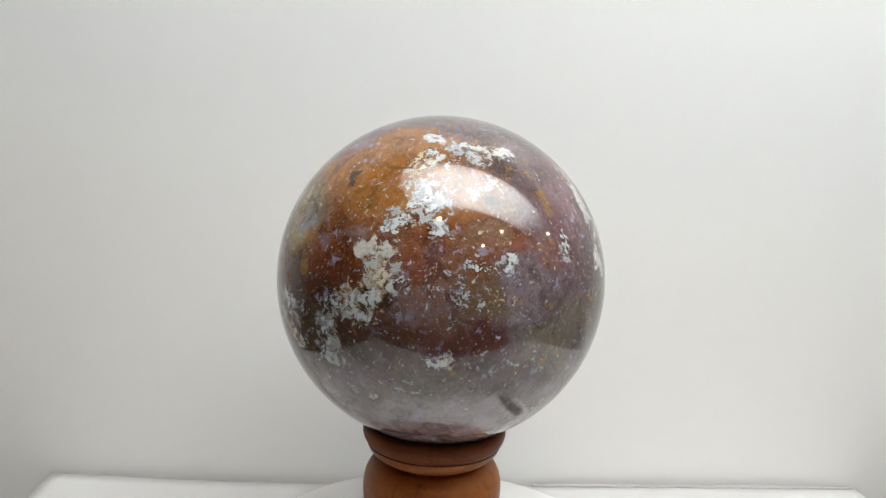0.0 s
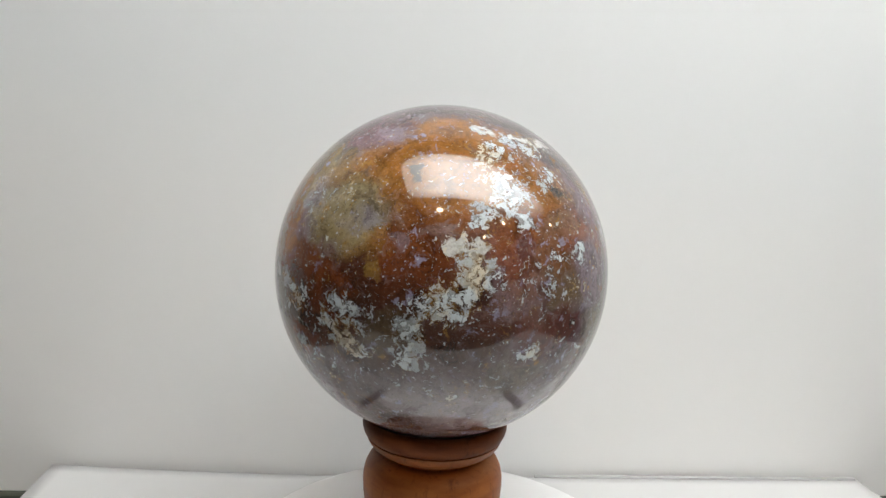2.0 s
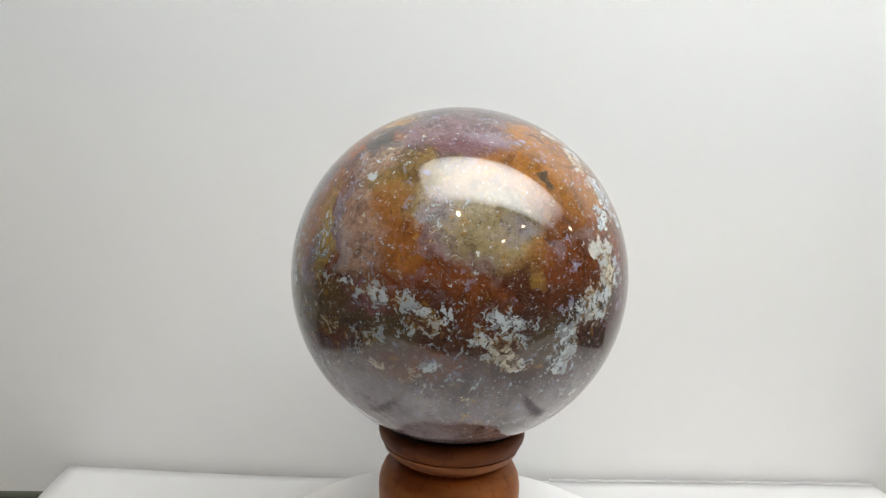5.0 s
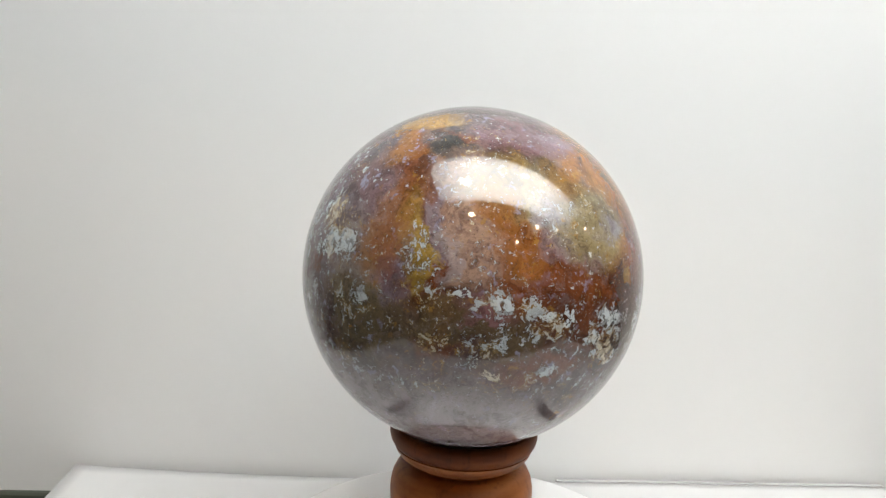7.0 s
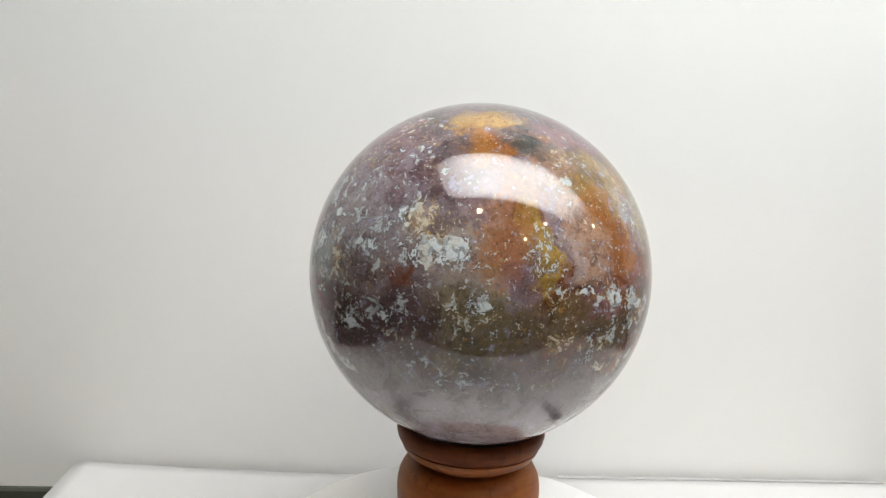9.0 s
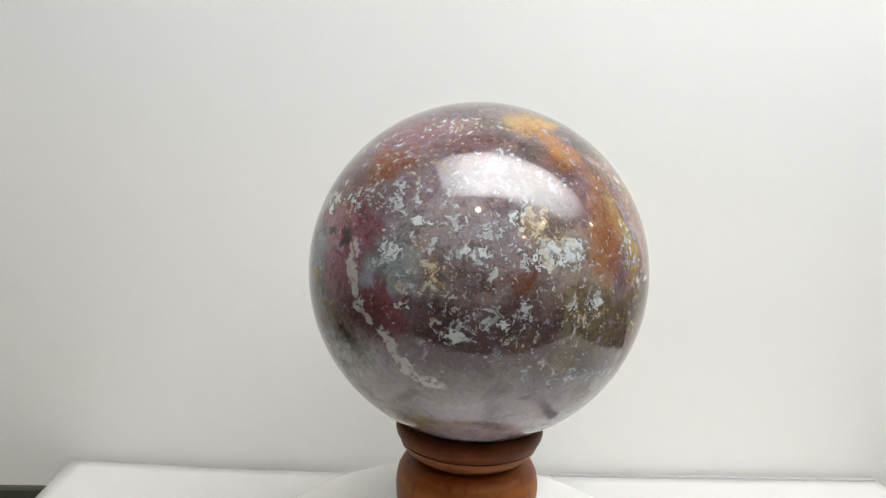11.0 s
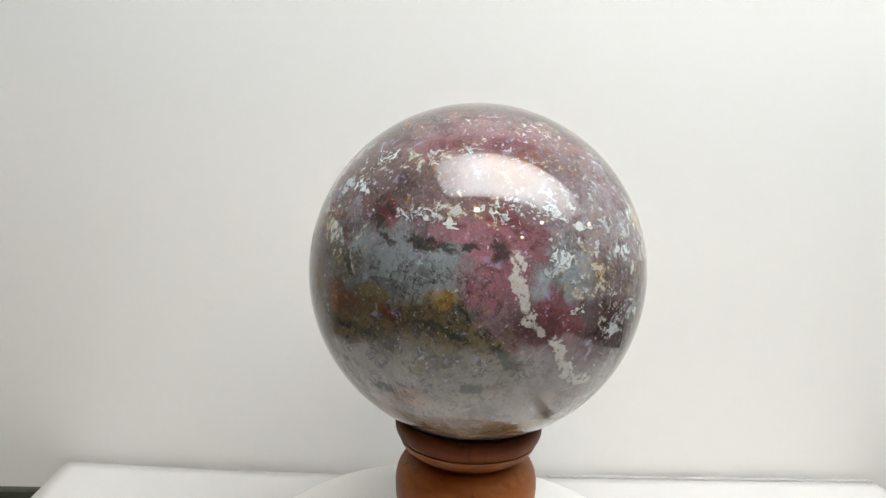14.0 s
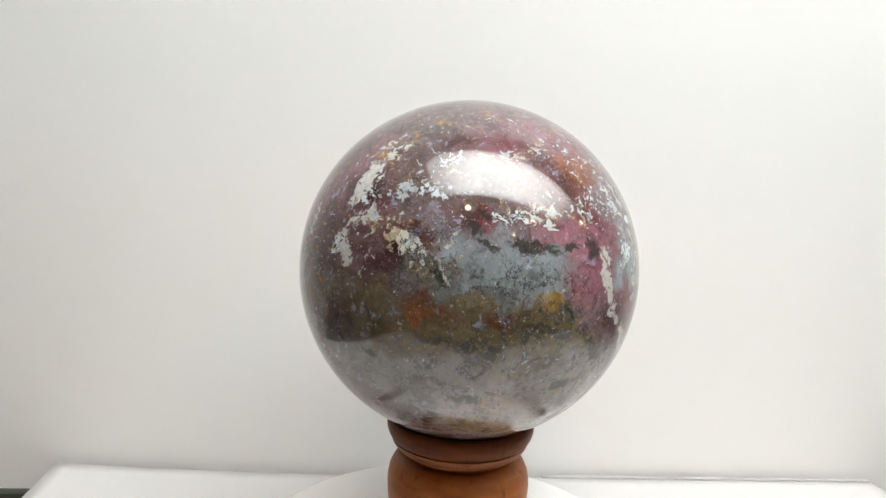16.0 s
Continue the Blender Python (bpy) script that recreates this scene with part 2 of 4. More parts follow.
        relief = self.math("MULTIPLY_ADD", self.ramp(over, -0.03, 0.01), -0.35)
        relief.node.inputs[2].default_value = 1.0
        self.bump(self.math("SUBTRACT", relief, self.math("MULTIPLY", k, 0.6)), 0.12, 0.0003)
        rough = self.math("MULTIPLY_ADD", self.math("MAXIMUM", fleck, white), 0.06)
        rough.node.inputs[2].default_value = 0.055
        return self.put(colour=c, rough=self.math("ADD", rough, self.ramp(grain, 0.55, 0.8, 0, 0.05)), spec=0.5, ior=1.64)


def build_stone():
    stone = Stone()
    # clouds of colour
    # next three: mauve-grey stone, with the white card's reflection painted in
    stone.patch(-131, -48, 51, 24, 0, LILACGREY, .9, .5)
    stone.patch(2, -39, 43, 11, 0, LILACGREY, .7, .5)
    stone.patch(132, -37, 41, 11, 0, GREYWARM, .8, .5)
    stone.patch(-28, 41, 33, 19, 0, ORANGE, .9, .5)
    stone.patch(-48, -6, 22, 11, 0, DARKBROWN, .9, .4)
    stone.patch(-34, 11, 13, 8, 0, RUST, .8, .5)
    stone.patch(7, 23, 17, 21, 0, ORANGE, .7, .5)
    stone.patch(30, 9, 16, 22, 0, MAUVE, .9, .4)
    stone.patch(-17, -10, 22, 8, 0, DARKBROWN, .9, .5)
    stone.patch(-4, -5, 17, 8, 0, MAUVE, .6, .5)
    stone.patch(49, 24, 14, 18, 10, MAUVERED, .9, .4)
    stone.patch(30, 1, 14, 15, 0, MAUVE, .8, .5)
    stone.patch(15, 19, 14, 10, 0, RUST, .8, .5)
    stone.patch(43, -9, 16, 12, 0, OLIVEGREY, .7, .5)
    stone.patch(-27, 49, 19, 14, 20, ORANGE, .8, .5)
    stone.patch(-93, 14, 16, 19, 0, RUST, .9, .5)
    stone.patch(-34, 23, 15, 8, 0, RUST, .6, .5)
    stone.patch(-53, -13, 22, 7, 0, DARKBROWN, .9, .5)
    stone.patch(-66, 57, 14, 7, 15, MAUVERED, .8, .5)
    stone.patch(-32, 55, 14, 7, -10, ORANGE, .8, .4)
    stone.patch(-85, 38, 15, 11, 35, OLIVE, .6, .5)
    stone.patch(-101, 17, 9, 17, 8, PINK, .9, .4)
    stone.patch(-126, 23, 16, 24, 8, RUST, .6, .5)
    stone.patch(-120, 18, 4, 15, 5, OCHRE, .95, .4)
    stone.patch(-140, -6, 16, 13, 0, OLIVEBROWN, .9, .4)
    stone.patch(-110, -3, 15, 13, -30, DARKBROWN, .8, .5)
    stone.patch(-82, -16, 14, 7, 0, RUST, .6, .6)
    stone.patch(-128, 49, 11, 7, 15, ORANGE, .9, .4)
    stone.patch(-118, 52, 8, 5, 15, SLATE, .9, .4)
    stone.patch(-78, 57, 18, 7, 0, MAUVERED, .8, .5)
    stone.patch(-39, 45, 9, 16, -40, ORANGE, .8, .5)
    stone.patch(-176, 38, 15, 22, 30, MAUVERED, .6, .6)
    stone.patch(165, 41, 12, 16, 30, MAUVE, .8, .6)
    stone.patch(-176, 15, 15, 16, 10, OCHREGREY, .6, .6)
    stone.patch(-162, 2, 16, 9, 0, MAUVEDARK, .8, .5)
    stone.patch(173, -9, 16, 11, 0, BURGDARK, .9, .4)
    stone.patch(-138, -4, 18, 9, 0, OLIVEBROWN, .9, .5)
    stone.patch(-124, 3, 7, 14, 15, MAUVE, .9, .4)
    stone.patch(-114, 0, 7, 13, 15, RUST, .8, .5)
    stone.patch(-117, 17, 3, 8, 5, OCHRE, .9, .4)
    stone.patch(-117, 7, 3, 4, 0, OCHRE, .9, .4)
    stone.patch(-101, 19, 8, 14, 8, PINK, .55, .5)
    stone.patch(-88, 26, 8, 18, 10, ORANGE, .8, .5)
    stone.patch(-94, 41, 9, 8, 40, OCHRE, .6, .5)
    stone.patch(-133, 54, 11, 7, -10, ORANGE, .9, .4)
    stone.patch(-105, 43, 8, 8, -40, PINK, .6, .5)
    stone.patch(147, 16, 9, 16, 5, BURG, .9, .4)
    stone.patch(177, -8, 20, 8, -10, BURGDARK, .8, .5)
    stone.patch(-170, 11, 18, 14, 0, TANGREY, .7, .6)
    stone.patch(-157, 23, 18, 10, -20, LILAC, .6, .6)
    stone.patch(-161, 9, 4, 5, 0, RUST, .9, .4)
    stone.patch(148, 41, 10, 8, 25, RUST, .7, .5)
    stone.patch(154, 55, 21, 8, 10, MAUVE, .8, .5)
    stone.patch(-143, 7, 10, 16, 0, OCHREGREY, .7, .5)
    stone.patch(161, -1, 6, 12, 35, BURG, .9, .4)
    stone.patch(139, -19, 24, 10, -10, GREY, .9, .5)
    stone.patch(145, 57, 27, 10, 0, MAUVERED, .8, .6)
    stone.patch(-155, -2, 10, 14, 0, MAUVEDARK, .8, .5)
    stone.patch(121, 13, 25, 12, 0, BLUEGREY, .85, .45)
    stone.patch(106, 9, 16, 8, 10, BLUEGREY, .9, .4)
    stone.patch(125, 6, 18, 5, 0, BLUEGREY, .9, .4)
    stone.patch(95, 5, 9, 8, 0, SLATE, .8, .5)
    stone.patch(117, -5, 26, 7, 0, OLIVE, .8, .5)
    stone.patch(134, 18, 14, 5, -15, MAUVERED, .8, .5)
    stone.patch(117, -22, 29, 8, 0, GREY, .9, .5)
    stone.patch(88, 14, 10, 6, 0, RUSTDARK, .6, .5)
    stone.patch(129, 52, 21, 8, 0, MAUVERED, .8, .5)
    stone.patch(64, 32, 11, 22, 20, MAUVERED, .9, .4)
    stone.patch(60, 6, 12, 22, 10, MAUVEDARK, .9, .4)
    stone.patch(85, 9, 9, 6, 0, SLATE, .6, .5)
    stone.patch(141, 38, 10, 9, -30, MAUVERED, .7, .5)
    stone.patch(84, -23, 27, 10, 0, GREY, .9, .5)
    stone.patch(73, 11, 10, 6, 0, TANGREY, .7, .5)
    stone.patch(-69, 29, 18, 13, 0, OCHREGREY, .8, .4)
    stone.patch(-89, 14, 12, 10, 0, RUST, .8, .5)
    stone.patch(-147, 14, 17, 12, 0, TANGREY, .6, .5)
    stone.patch(-44, 17, 16, 17, 0, RUSTDARK, .8, .5)
    stone.patch(-29, 4, 16, 8, 0, DARKBROWN, .8, .5)
    stone.patch(-4, -2, 16, 8, 0, RUSTDARK, .6, .5)
    stone.patch(10, -7, 18, 6, 0, BURGDARK, .7, .5)
    stone.patch(70, -5, 16, 8, 0, OLIVEGREY, .8, .5)
    stone.patch(63, -14, 16, 6, 0, SLATE, .6, .5)
    stone.patch(-63, 29, 17, 14, 0, OCHREGREY, .8, .4)
    stone.patch(-74, 25, 8, 10, 0, LILAC, .5, .5)
    stone.patch(-63, 4, 15, 12, 0, DARKBROWN, .8, .4)
    stone.patch(-61, -7, 16, 9, 0, DARKBROWN, .8, .5)
    stone.patch(-29, 21, 5, 3, 0, TANGREY, .8, .4)
    stone.patch(-43, 16, 8, 6, 0, RUST, .7, .4)
    stone.patch(-10, 12, 9, 9, 0, MAUVE, .55, .5)
    stone.patch(25, 2, 7, 11, 0, LILAC, .55, .4)
    stone.patch(-24, -11, 14, 5, 0, DARKBROWN, .9, .4)
    stone.patch(9, -10, 12, 7, 0, BURGDARK, .8, .5)
    stone.patch(116, 11, 18, 6, 0, BLUEGREY, .9, .4)
    stone.patch(103, 17, 7, 5, 0, BLUEGREY, .6, .5)
    stone.patch(126, 2, 14, 7, -10, OLIVEGREY, .7, .5)
    stone.patch(122, 4, 9, 4, 0, BLUEGREY, .7, .5)
    stone.patch(161, -5, 11, 6, 10, BURG, .9, .4)
    stone.patch(149, -2, 7, 6, 20, MAUVERED, .7, .4)
    stone.patch(163, 6, 11, 6, 0, BLUEGREY, .85, .4)
    stone.patch(95, -5, 8, 6, -20, RUSTDARK, .8, .5)
    stone.patch(109, 26, 1, 4, 10, RUST, .8, .4)
    stone.patch(80, 11, 8, 5, 0, BURGDARK, .7, .5)
    stone.patch(90, -13, 16, 6, 0, OLIVEBROWN, .8, .4)
    stone.patch(119, -36, 12, 5, 0, GREYWARM, .8, .5)
    stone.patch(159, -19, 15, 9, 0, LILACGREY, .6, .5)
    stone.patch(-5, 19, 14, 10, 0, RUST, .6, .5)
    stone.patch(-1, 17, 10, 11, 0, RUST, .5, .5)
    stone.patch(169, 7, 15, 11, 0, BLUEGREY, .45, .5)
    stone.patch(172, 19, 19, 9, 0, LILAC, .45, .5)
    stone.patch(149, 15, 8, 6, 0, MAUVERED, .6, .5)
    stone.patch(138, -24, 19, 7, 0, GREYWARM, .6, .5)
    stone.patch(142, -52, 32, 5, 0, OCHREGREY, .6, .5)
    stone.patch(-56, 17, 11, 6, 0, OCHRE, .35, .6)
    stone.patch(-96, 15, 9, 10, 0, RUST, .6, .5)
    stone.patch(-32.0, 35.0, 12.2, 10.5, 22, ORANGE, .6, .5)
    stone.patch(-34.1, 18.2, 10.9, 8.9, -47, RUSTDARK, .6, .5)
    stone.patch(-27.6, 53.4, 10.5, 8.3, 28, ORANGE, .5, .5)
    stone.patch(29.5, 7.7, 10.5, 9.8, -20, MAUVE, .8, .5)
    stone.patch(32.8, -7.7, 10.5, 5.3, -13, OLIVEGREY, .5, .5)
    stone.patch(54.3, 23.8, 13.3, 8.9, 62, MAUVERED, .8, .5)
    stone.patch(4.9, 7.9, 14.5, 11.1, 1, RUSTDARK, .75, .5)
    stone.patch(-1.1, -2.7, 15.9, 5.0, 2, DARKBROWN, .5, .5)
    stone.patch(14.9, 1.6, 6.8, 4.9, -4, OLIVEBROWN, .5, .5)
    stone.patch(39.1, 34.6, 5.9, 2.5, 75, OCHRE, .6, .5)
    stone.patch(34.6, 15.8, 5.7, 4.2, 6, RUST, .5, .5)
    stone.patch(-58.0, 27.2, 12.7, 5.6, -16, OLIVEGREY, .6, .5)
    stone.patch(-6.7, 12.2, 8.0, 6.4, -85, RUST, .5, .5)
    stone.patch(-2.1, -24.0, 9.9, 6.6, 5, OLIVEGREY, .5, .5)
    stone.patch(-68.1, 34.2, 8.1, 5.2, 26, OLIVE, .5, .5)
    stone.patch(-55.3, 22.3, 7.8, 2.6, 14, LILAC, .55, .5)
    stone.patch(-78.1, 26.3, 5.6, 4.0, -54, LILAC, .45, .5)
    stone.patch(-57.2, 30.3, 4.8, 2.8, 2, OCHREGREY, .6, .5)
    stone.patch(-89.3, 10.7, 6.5, 4.9, -2, BURGDARK, .5, .5)
    stone.patch(-83.2, 3.3, 6.6, 3.3, 9, RUSTDARK, .6, .5)
    stone.patch(-74.5, 25.3, 5.2, 3.1, -1, LILAC, .5, .5)
    stone.patch(-64.3, 12.6, 5.7, 2.2, 5, LILAC, .45, .5)
    stone.patch(-83.1, 14.8, 8.9, 7.8, -30, RUST, .8, .5)
    stone.patch(-66.1, 4.6, 14.9, 4.4, 6, RUSTDARK, .8, .5)
    stone.patch(-39.3, 13.1, 9.5, 6.2, 2, RUST, .6, .5)
    stone.patch(-72.9, -5.1, 16.4, 7.5, 10, DARKBROWN, .8, .5)
    stone.patch(-46.8, 2.0, 10.8, 5.5, 2, DARKBROWN, .5, .5)
    stone.patch(-48.7, 8.9, 2.8, 2.2, 3, OCHRE, .5, .5)
    stone.patch(-42.6, 15.4, 3.1, 2.5, 89, LILAC, .4, .5)
    stone.patch(-75.5, 56.5, 10.3, 8.8, 38, MAUVERED, .7, .5)
    stone.patch(-57.8, 53.5, 6.0, 5.0, -7, LILAC, .4, .5)
    stone.patch(-31.8, 57.7, 10.0, 5.8, 21, ORANGE, .7, .5)
    stone.patch(-101.0, 39.7, 10.8, 7.4, -3, OLIVEBROWN, .6, .5)
    stone.patch(-4.5, 5.6, 10.6, 9.5, -46, MAUVERED, .5, .5)
    stone.patch(10.0, 18.0, 12.2, 6.8, 48, OLIVEGREY, .5, .5)
    stone.patch(-102.6, 13.9, 12.1, 6.8, -77, PINK, .6, .5)
    stone.patch(-112.6, 24.3, 9.6, 2.8, -90, LILAC, .45, .5)
    stone.patch(-117.2, 8.3, 3.2, 3.1, 7, OCHRE, .7, .5)
    stone.patch(-125.7, 21.7, 14.5, 4.9, -81, MAUVERED, .5, .5)
    stone.patch(-137.7, 29.4, 10.7, 8.4, -62, MAUVE, .7, .5)
    stone.patch(-140.6, 13.6, 11.6, 9.5, -12, TANGREY, .5, .5)
    stone.patch(-138.6, -8.3, 11.9, 6.0, 17, OLIVEBROWN, .7, .5)
    stone.patch(-109.4, -4.1, 9.3, 6.4, 7, OLIVEBROWN, .8, .5)
    stone.patch(-81.5, 17.5, 10.3, 4.6, 1, RUST, .7, .5)
    stone.patch(-86.8, 8.4, 5.6, 2.0, -19, MAUVERED, .8, .5)
    stone.patch(-90.8, -5.6, 11.1, 6.5, -3, OLIVEBROWN, .6, .5)
    stone.patch(-64.6, 1.3, 10.9, 7.9, -19, RUST, .7, .5)
    stone.patch(-65.0, 20.5, 9.5, 8.5, 33, OCHREGREY, .7, .5)
    stone.patch(-91.5, 23.7, 7.1, 4.0, 4, ORANGE, .5, .5)
    stone.patch(-56.1, 42.3, 7.5, 5.4, 3, ORANGE, .7, .5)
    stone.patch(-70.1, 50.8, 9.3, 4.3, -10, MAUVERED, .6, .5)
    stone.patch(-119.4, 51.3, 10.0, 4.1, 12, RUST, .7, .5)
    stone.patch(-109.3, 49.2, 5.8, 2.7, -5, SLATE, .7, .5)
    stone.patch(-127.9, 16.6, 10.6, 3.4, -90, BURG, .5, .5)
    stone.patch(-101.3, 15.0, 8.7, 7.7, 18, PINK, .5, .5)
    stone.patch(-87.3, 14.2, 10.0, 6.8, 70, RUST, .6, .5)
    stone.patch(-122.7, -1.5, 8.2, 6.1, -32, MAUVE, .7, .5)
    stone.patch(-133.1, -7.3, 12.2, 5.2, 2, OLIVEBROWN, .7, .5)
    stone.patch(-171.4, -11.5, 11.7, 5.1, 17, MAUVEDARK, .8, .5)
    stone.patch(178.7, 5.2, 12.4, 8.2, 9, MAUVEDARK, .5, .5)
    stone.patch(-146.9, 15.6, 10.8, 9.1, 1, TANGREY, .5, .5)
    stone.patch(-170.5, 30.3, 6.4, 3.5, -5, MAUVERED, .6, .5)
    stone.patch(-136.2, 60.5, 7.7, 6.7, 26, RUST, .7, .5)
    stone.patch(-119.9, 51.2, 6.2, 4.3, -16, SLATE, .6, .5)
    stone.patch(-106.5, 42.9, 7.3, 5.6, 5, PINK, .6, .5)
    stone.patch(-179.8, 31.5, 10.6, 5.3, -8, LILAC, .4, .5)
    stone.patch(-117.5, 11.4, 6.8, 3.3, 78, OCHRE, .6, .5)
    stone.patch(148.3, 40.3, 6.5, 3.9, -14, RUST, .8, .5)
    stone.patch(150.2, 20.1, 8.8, 7.2, -45, BURG, .6, .5)
    stone.patch(134.0, 4.8, 10.0, 8.2, -85, SLATE, .6, .5)
    stone.patch(136.8, -11.9, 12.1, 5.2, 19, OLIVE, .8, .5)
    stone.patch(178.7, -4.8, 16.8, 5.8, 3, MAUVEDARK, .7, .5)
    stone.patch(140.6, -24.6, 15.5, 5.9, 25, OLIVEGREY, .7, .5)
    stone.patch(-161.6, 10.5, 13.4, 9.2, -0, MAUVE, .5, .5)
    stone.patch(-137.4, -3.5, 11.8, 7.9, -28, OLIVEGREY, .6, .5)
    stone.patch(-127.8, 22.3, 15.9, 6.8, 69, ORANGE, .6, .5)
    stone.patch(-135.3, 61.6, 10.3, 7.5, -1, OCHRE, .6, .5)
    stone.patch(-158.3, 7.4, 3.1, 2.2, -88, RUSTDARK, .7, .5)
    stone.patch(-177.0, -25.4, 19.1, 5.5, 1, GREY, .5, .5)
    stone.patch(161.0, -48.7, 8.5, 3.8, 43, OCHRE, .6, .5)
    stone.patch(113.4, 16.2, 10.3, 6.5, 1, MAUVE, .5, .5)
    stone.patch(121.4, 5.8, 12.6, 3.5, 0, BLUEGREY, .6, .5)
    stone.patch(130.6, 1.4, 4.1, 1.7, 7, OCHRE, .6, .5)
    stone.patch(113.8, -6.8, 12.9, 6.4, 14, OLIVEBROWN, .8, .5)
    stone.patch(134.1, -8.8, 9.8, 4.7, 8, OLIVE, .6, .5)
    stone.patch(141.3, 9.3, 7.6, 5.8, -87, ROSE, .8, .5)
    stone.patch(162.1, -2.4, 8.5, 5.3, -30, BURG, .8, .5)
    stone.patch(164.9, 7.7, 8.4, 5.2, -1, BLUEGREY, .6, .5)
    stone.patch(148.3, -7.6, 4.7, 4.6, -71, MAUVERED, .6, .5)
    stone.patch(137.1, -21.1, 21.0, 6.9, 6, GREY, .5, .5)
    stone.patch(116.6, -32.3, 10.0, 3.1, 21, PINK, .5, .5)
    stone.patch(149.2, -49.9, 10.4, 6.3, 4, OLIVE, .6, .5)
    stone.patch(105.0, 23.9, 7.4, 3.5, -1, BURG, .6, .5)
    stone.patch(104.9, 11.8, 6.3, 4.1, 1, SLATE, .7, .5)
    stone.patch(111.5, 12.5, 13.9, 5.8, -3, BLUEGREY, .6, .5)
    stone.patch(94.7, 7.0, 7.8, 5.5, 5, OLIVEGREY, .5, .5)
    stone.patch(92.9, -5.7, 8.3, 4.2, 8, OLIVEBROWN, .7, .5)
    stone.patch(92.8, -4.1, 3.2, 2.1, 9, RUST, .6, .5)
    stone.patch(113.7, -3.6, 3.7, 2.9, -4, RUSTDARK, .8, .5)
    stone.patch(104.9, -11.7, 13.9, 3.8, 2, OLIVE, .7, .5)
    stone.patch(76.0, -6.4, 10.4, 8.0, 32, OLIVEBROWN, .6, .5)
    stone.patch(64.5, -8.5, 8.2, 5.6, 54, BURGDARK, .5, .5)
    stone.patch(128.1, 0.2, 3.2, 1.9, -6, OCHRE, .6, .5)
    stone.patch(143.8, 7.2, 8.1, 6.7, -82, ROSE, .8, .5)
    stone.patch(110.5, 23.6, 6.1, 2.3, -8, BURG, .7, .5)
    stone.patch(65.6, 28.9, 10.1, 6.5, -19, BURGDARK, .5, .5)
    stone.patch(127.3, 23.7, 10.7, 4.5, 3, MAUVERED, .6, .5)
    stone.patch(87.5, -23.6, 16.0, 7.1, 13, GREY, .5, .5)
    stone.patch(93.0, 22.4, 5.5, 2.9, 3, LILAC, .4, .5)
    stone.patch(56.2, 13.9, 12.5, 8.0, -57, MAUVEDARK, .6, .5)
    stone.patch(133.5, 19.9, 8.9, 4.8, -5, ROSE, .7, .5)
    stone.patch(140.0, 7.7, 6.3, 6.1, -90, ROSE, .6, .5)
    stone.patch(144.2, -2.1, 7.0, 5.7, 21, MAUVE, .5, .5)
    stone.patch(157.4, -6.3, 9.2, 6.0, -16, BURGDARK, .7, .5)
    stone.patch(165.7, 12.8, 6.1, 5.2, 3, BLUEGREY, .6, .5)
    stone.patch(164.7, 2.1, 7.6, 4.0, 3, BLUEGREY, .5, .5)
    stone.patch(130.7, 2.4, 5.1, 2.6, 10, OCHRE, .5, .5)
    stone.patch(123.4, -8.1, 13.1, 6.1, 17, OLIVEBROWN, .7, .5)
    stone.patch(116.6, 9.5, 8.9, 6.6, -2, SLATE, .6, .5)
    stone.patch(136.8, -21.9, 12.8, 6.6, 22, GREY, .5, .5)
    stone.patch(126.2, -18.4, 8.1, 3.3, 21, OLIVE, .5, .5)
    stone.patch(160.7, -47.5, 10.5, 5.8, 14, OLIVE, .6, .5)
    stone.patch(-160.5, 6.4, 4.2, 2.6, -87, RUSTDARK, .6, .5)
    stone.patch(156.5, 50.5, 9.8, 5.6, 4, BURG, .5, .5)
    stone.patch(120.7, 46.6, 7.9, 5.0, 15, BURG, .5, .5)
    stone.patch(-162.1, 42.8, 7.3, 3.8, 18, LILAC, .4, .5)
    stone.patch(122.2, 10.9, 13.7, 5.5, -2, BLUEGREY, .6, .5)
    stone.patch(99.2, 21.9, 5.2, 3.3, 0, SLATE, .4, .5)
    stone.patch(106.3, 23.3, 3.9, 2.3, 2, RUSTDARK, .5, .5)
    stone.patch(149.4, 17.4, 6.5, 5.6, 62, ROSE, .7, .5)
    stone.patch(161.9, -0.9, 7.2, 6.3, -40, BURG, .8, .5)
    stone.patch(138.7, 22.2, 8.4, 3.2, 2, ROSE, .5, .5)
    stone.patch(75.2, 11.0, 10.5, 8.9, -47, BURGDARK, .5, .5)
    stone.patch(130.3, 2.8, 3.1, 1.9, 0, OCHRE, .5, .5)
    stone.patch(123.7, -16.4, 23.5, 5.6, 0, OLIVEGREY, .4, .5)
    stone.patch(-98.9, -0.3, 7.6, 3.1, -8, ROSE, .5, .5)
    stone.patch(-109.0, 15.1, 9.1, 2.5, -85, LILACGREY, .5, .5)
    stone.patch(-123.9, 39.9, 11.4, 3.3, -87, RUST, .5, .5)
    stone.patch(3.1, 12.7, 16.0, 9.5, 2, RUST, .5, .5)
    stone.patch(1.9, 1.5, 17.6, 6.5, 2, TANGREY, .28, .5)
    stone.patch(3.9, -6.7, 19.4, 4.8, 0, RUSTDARK, .5, .5)
    stone.patch(13.1, 4.9, 8.4, 5.5, -2, OLIVEBROWN, .5, .5)
    stone.patch(-14.1, -8.0, 8.5, 5.2, 10, DARKBROWN, .45, .5)
    stone.patch(-9.7, 36.2, 10.0, 7.8, 34, ORANGE, .4, .5)
    stone.patch(-31.7, 8.3, 10.3, 8.2, 5, RUSTDARK, .5, .5)
    stone.patch(-40.7, -8.5, 8.4, 5.1, 24, OLIVEBROWN, .7, .5)
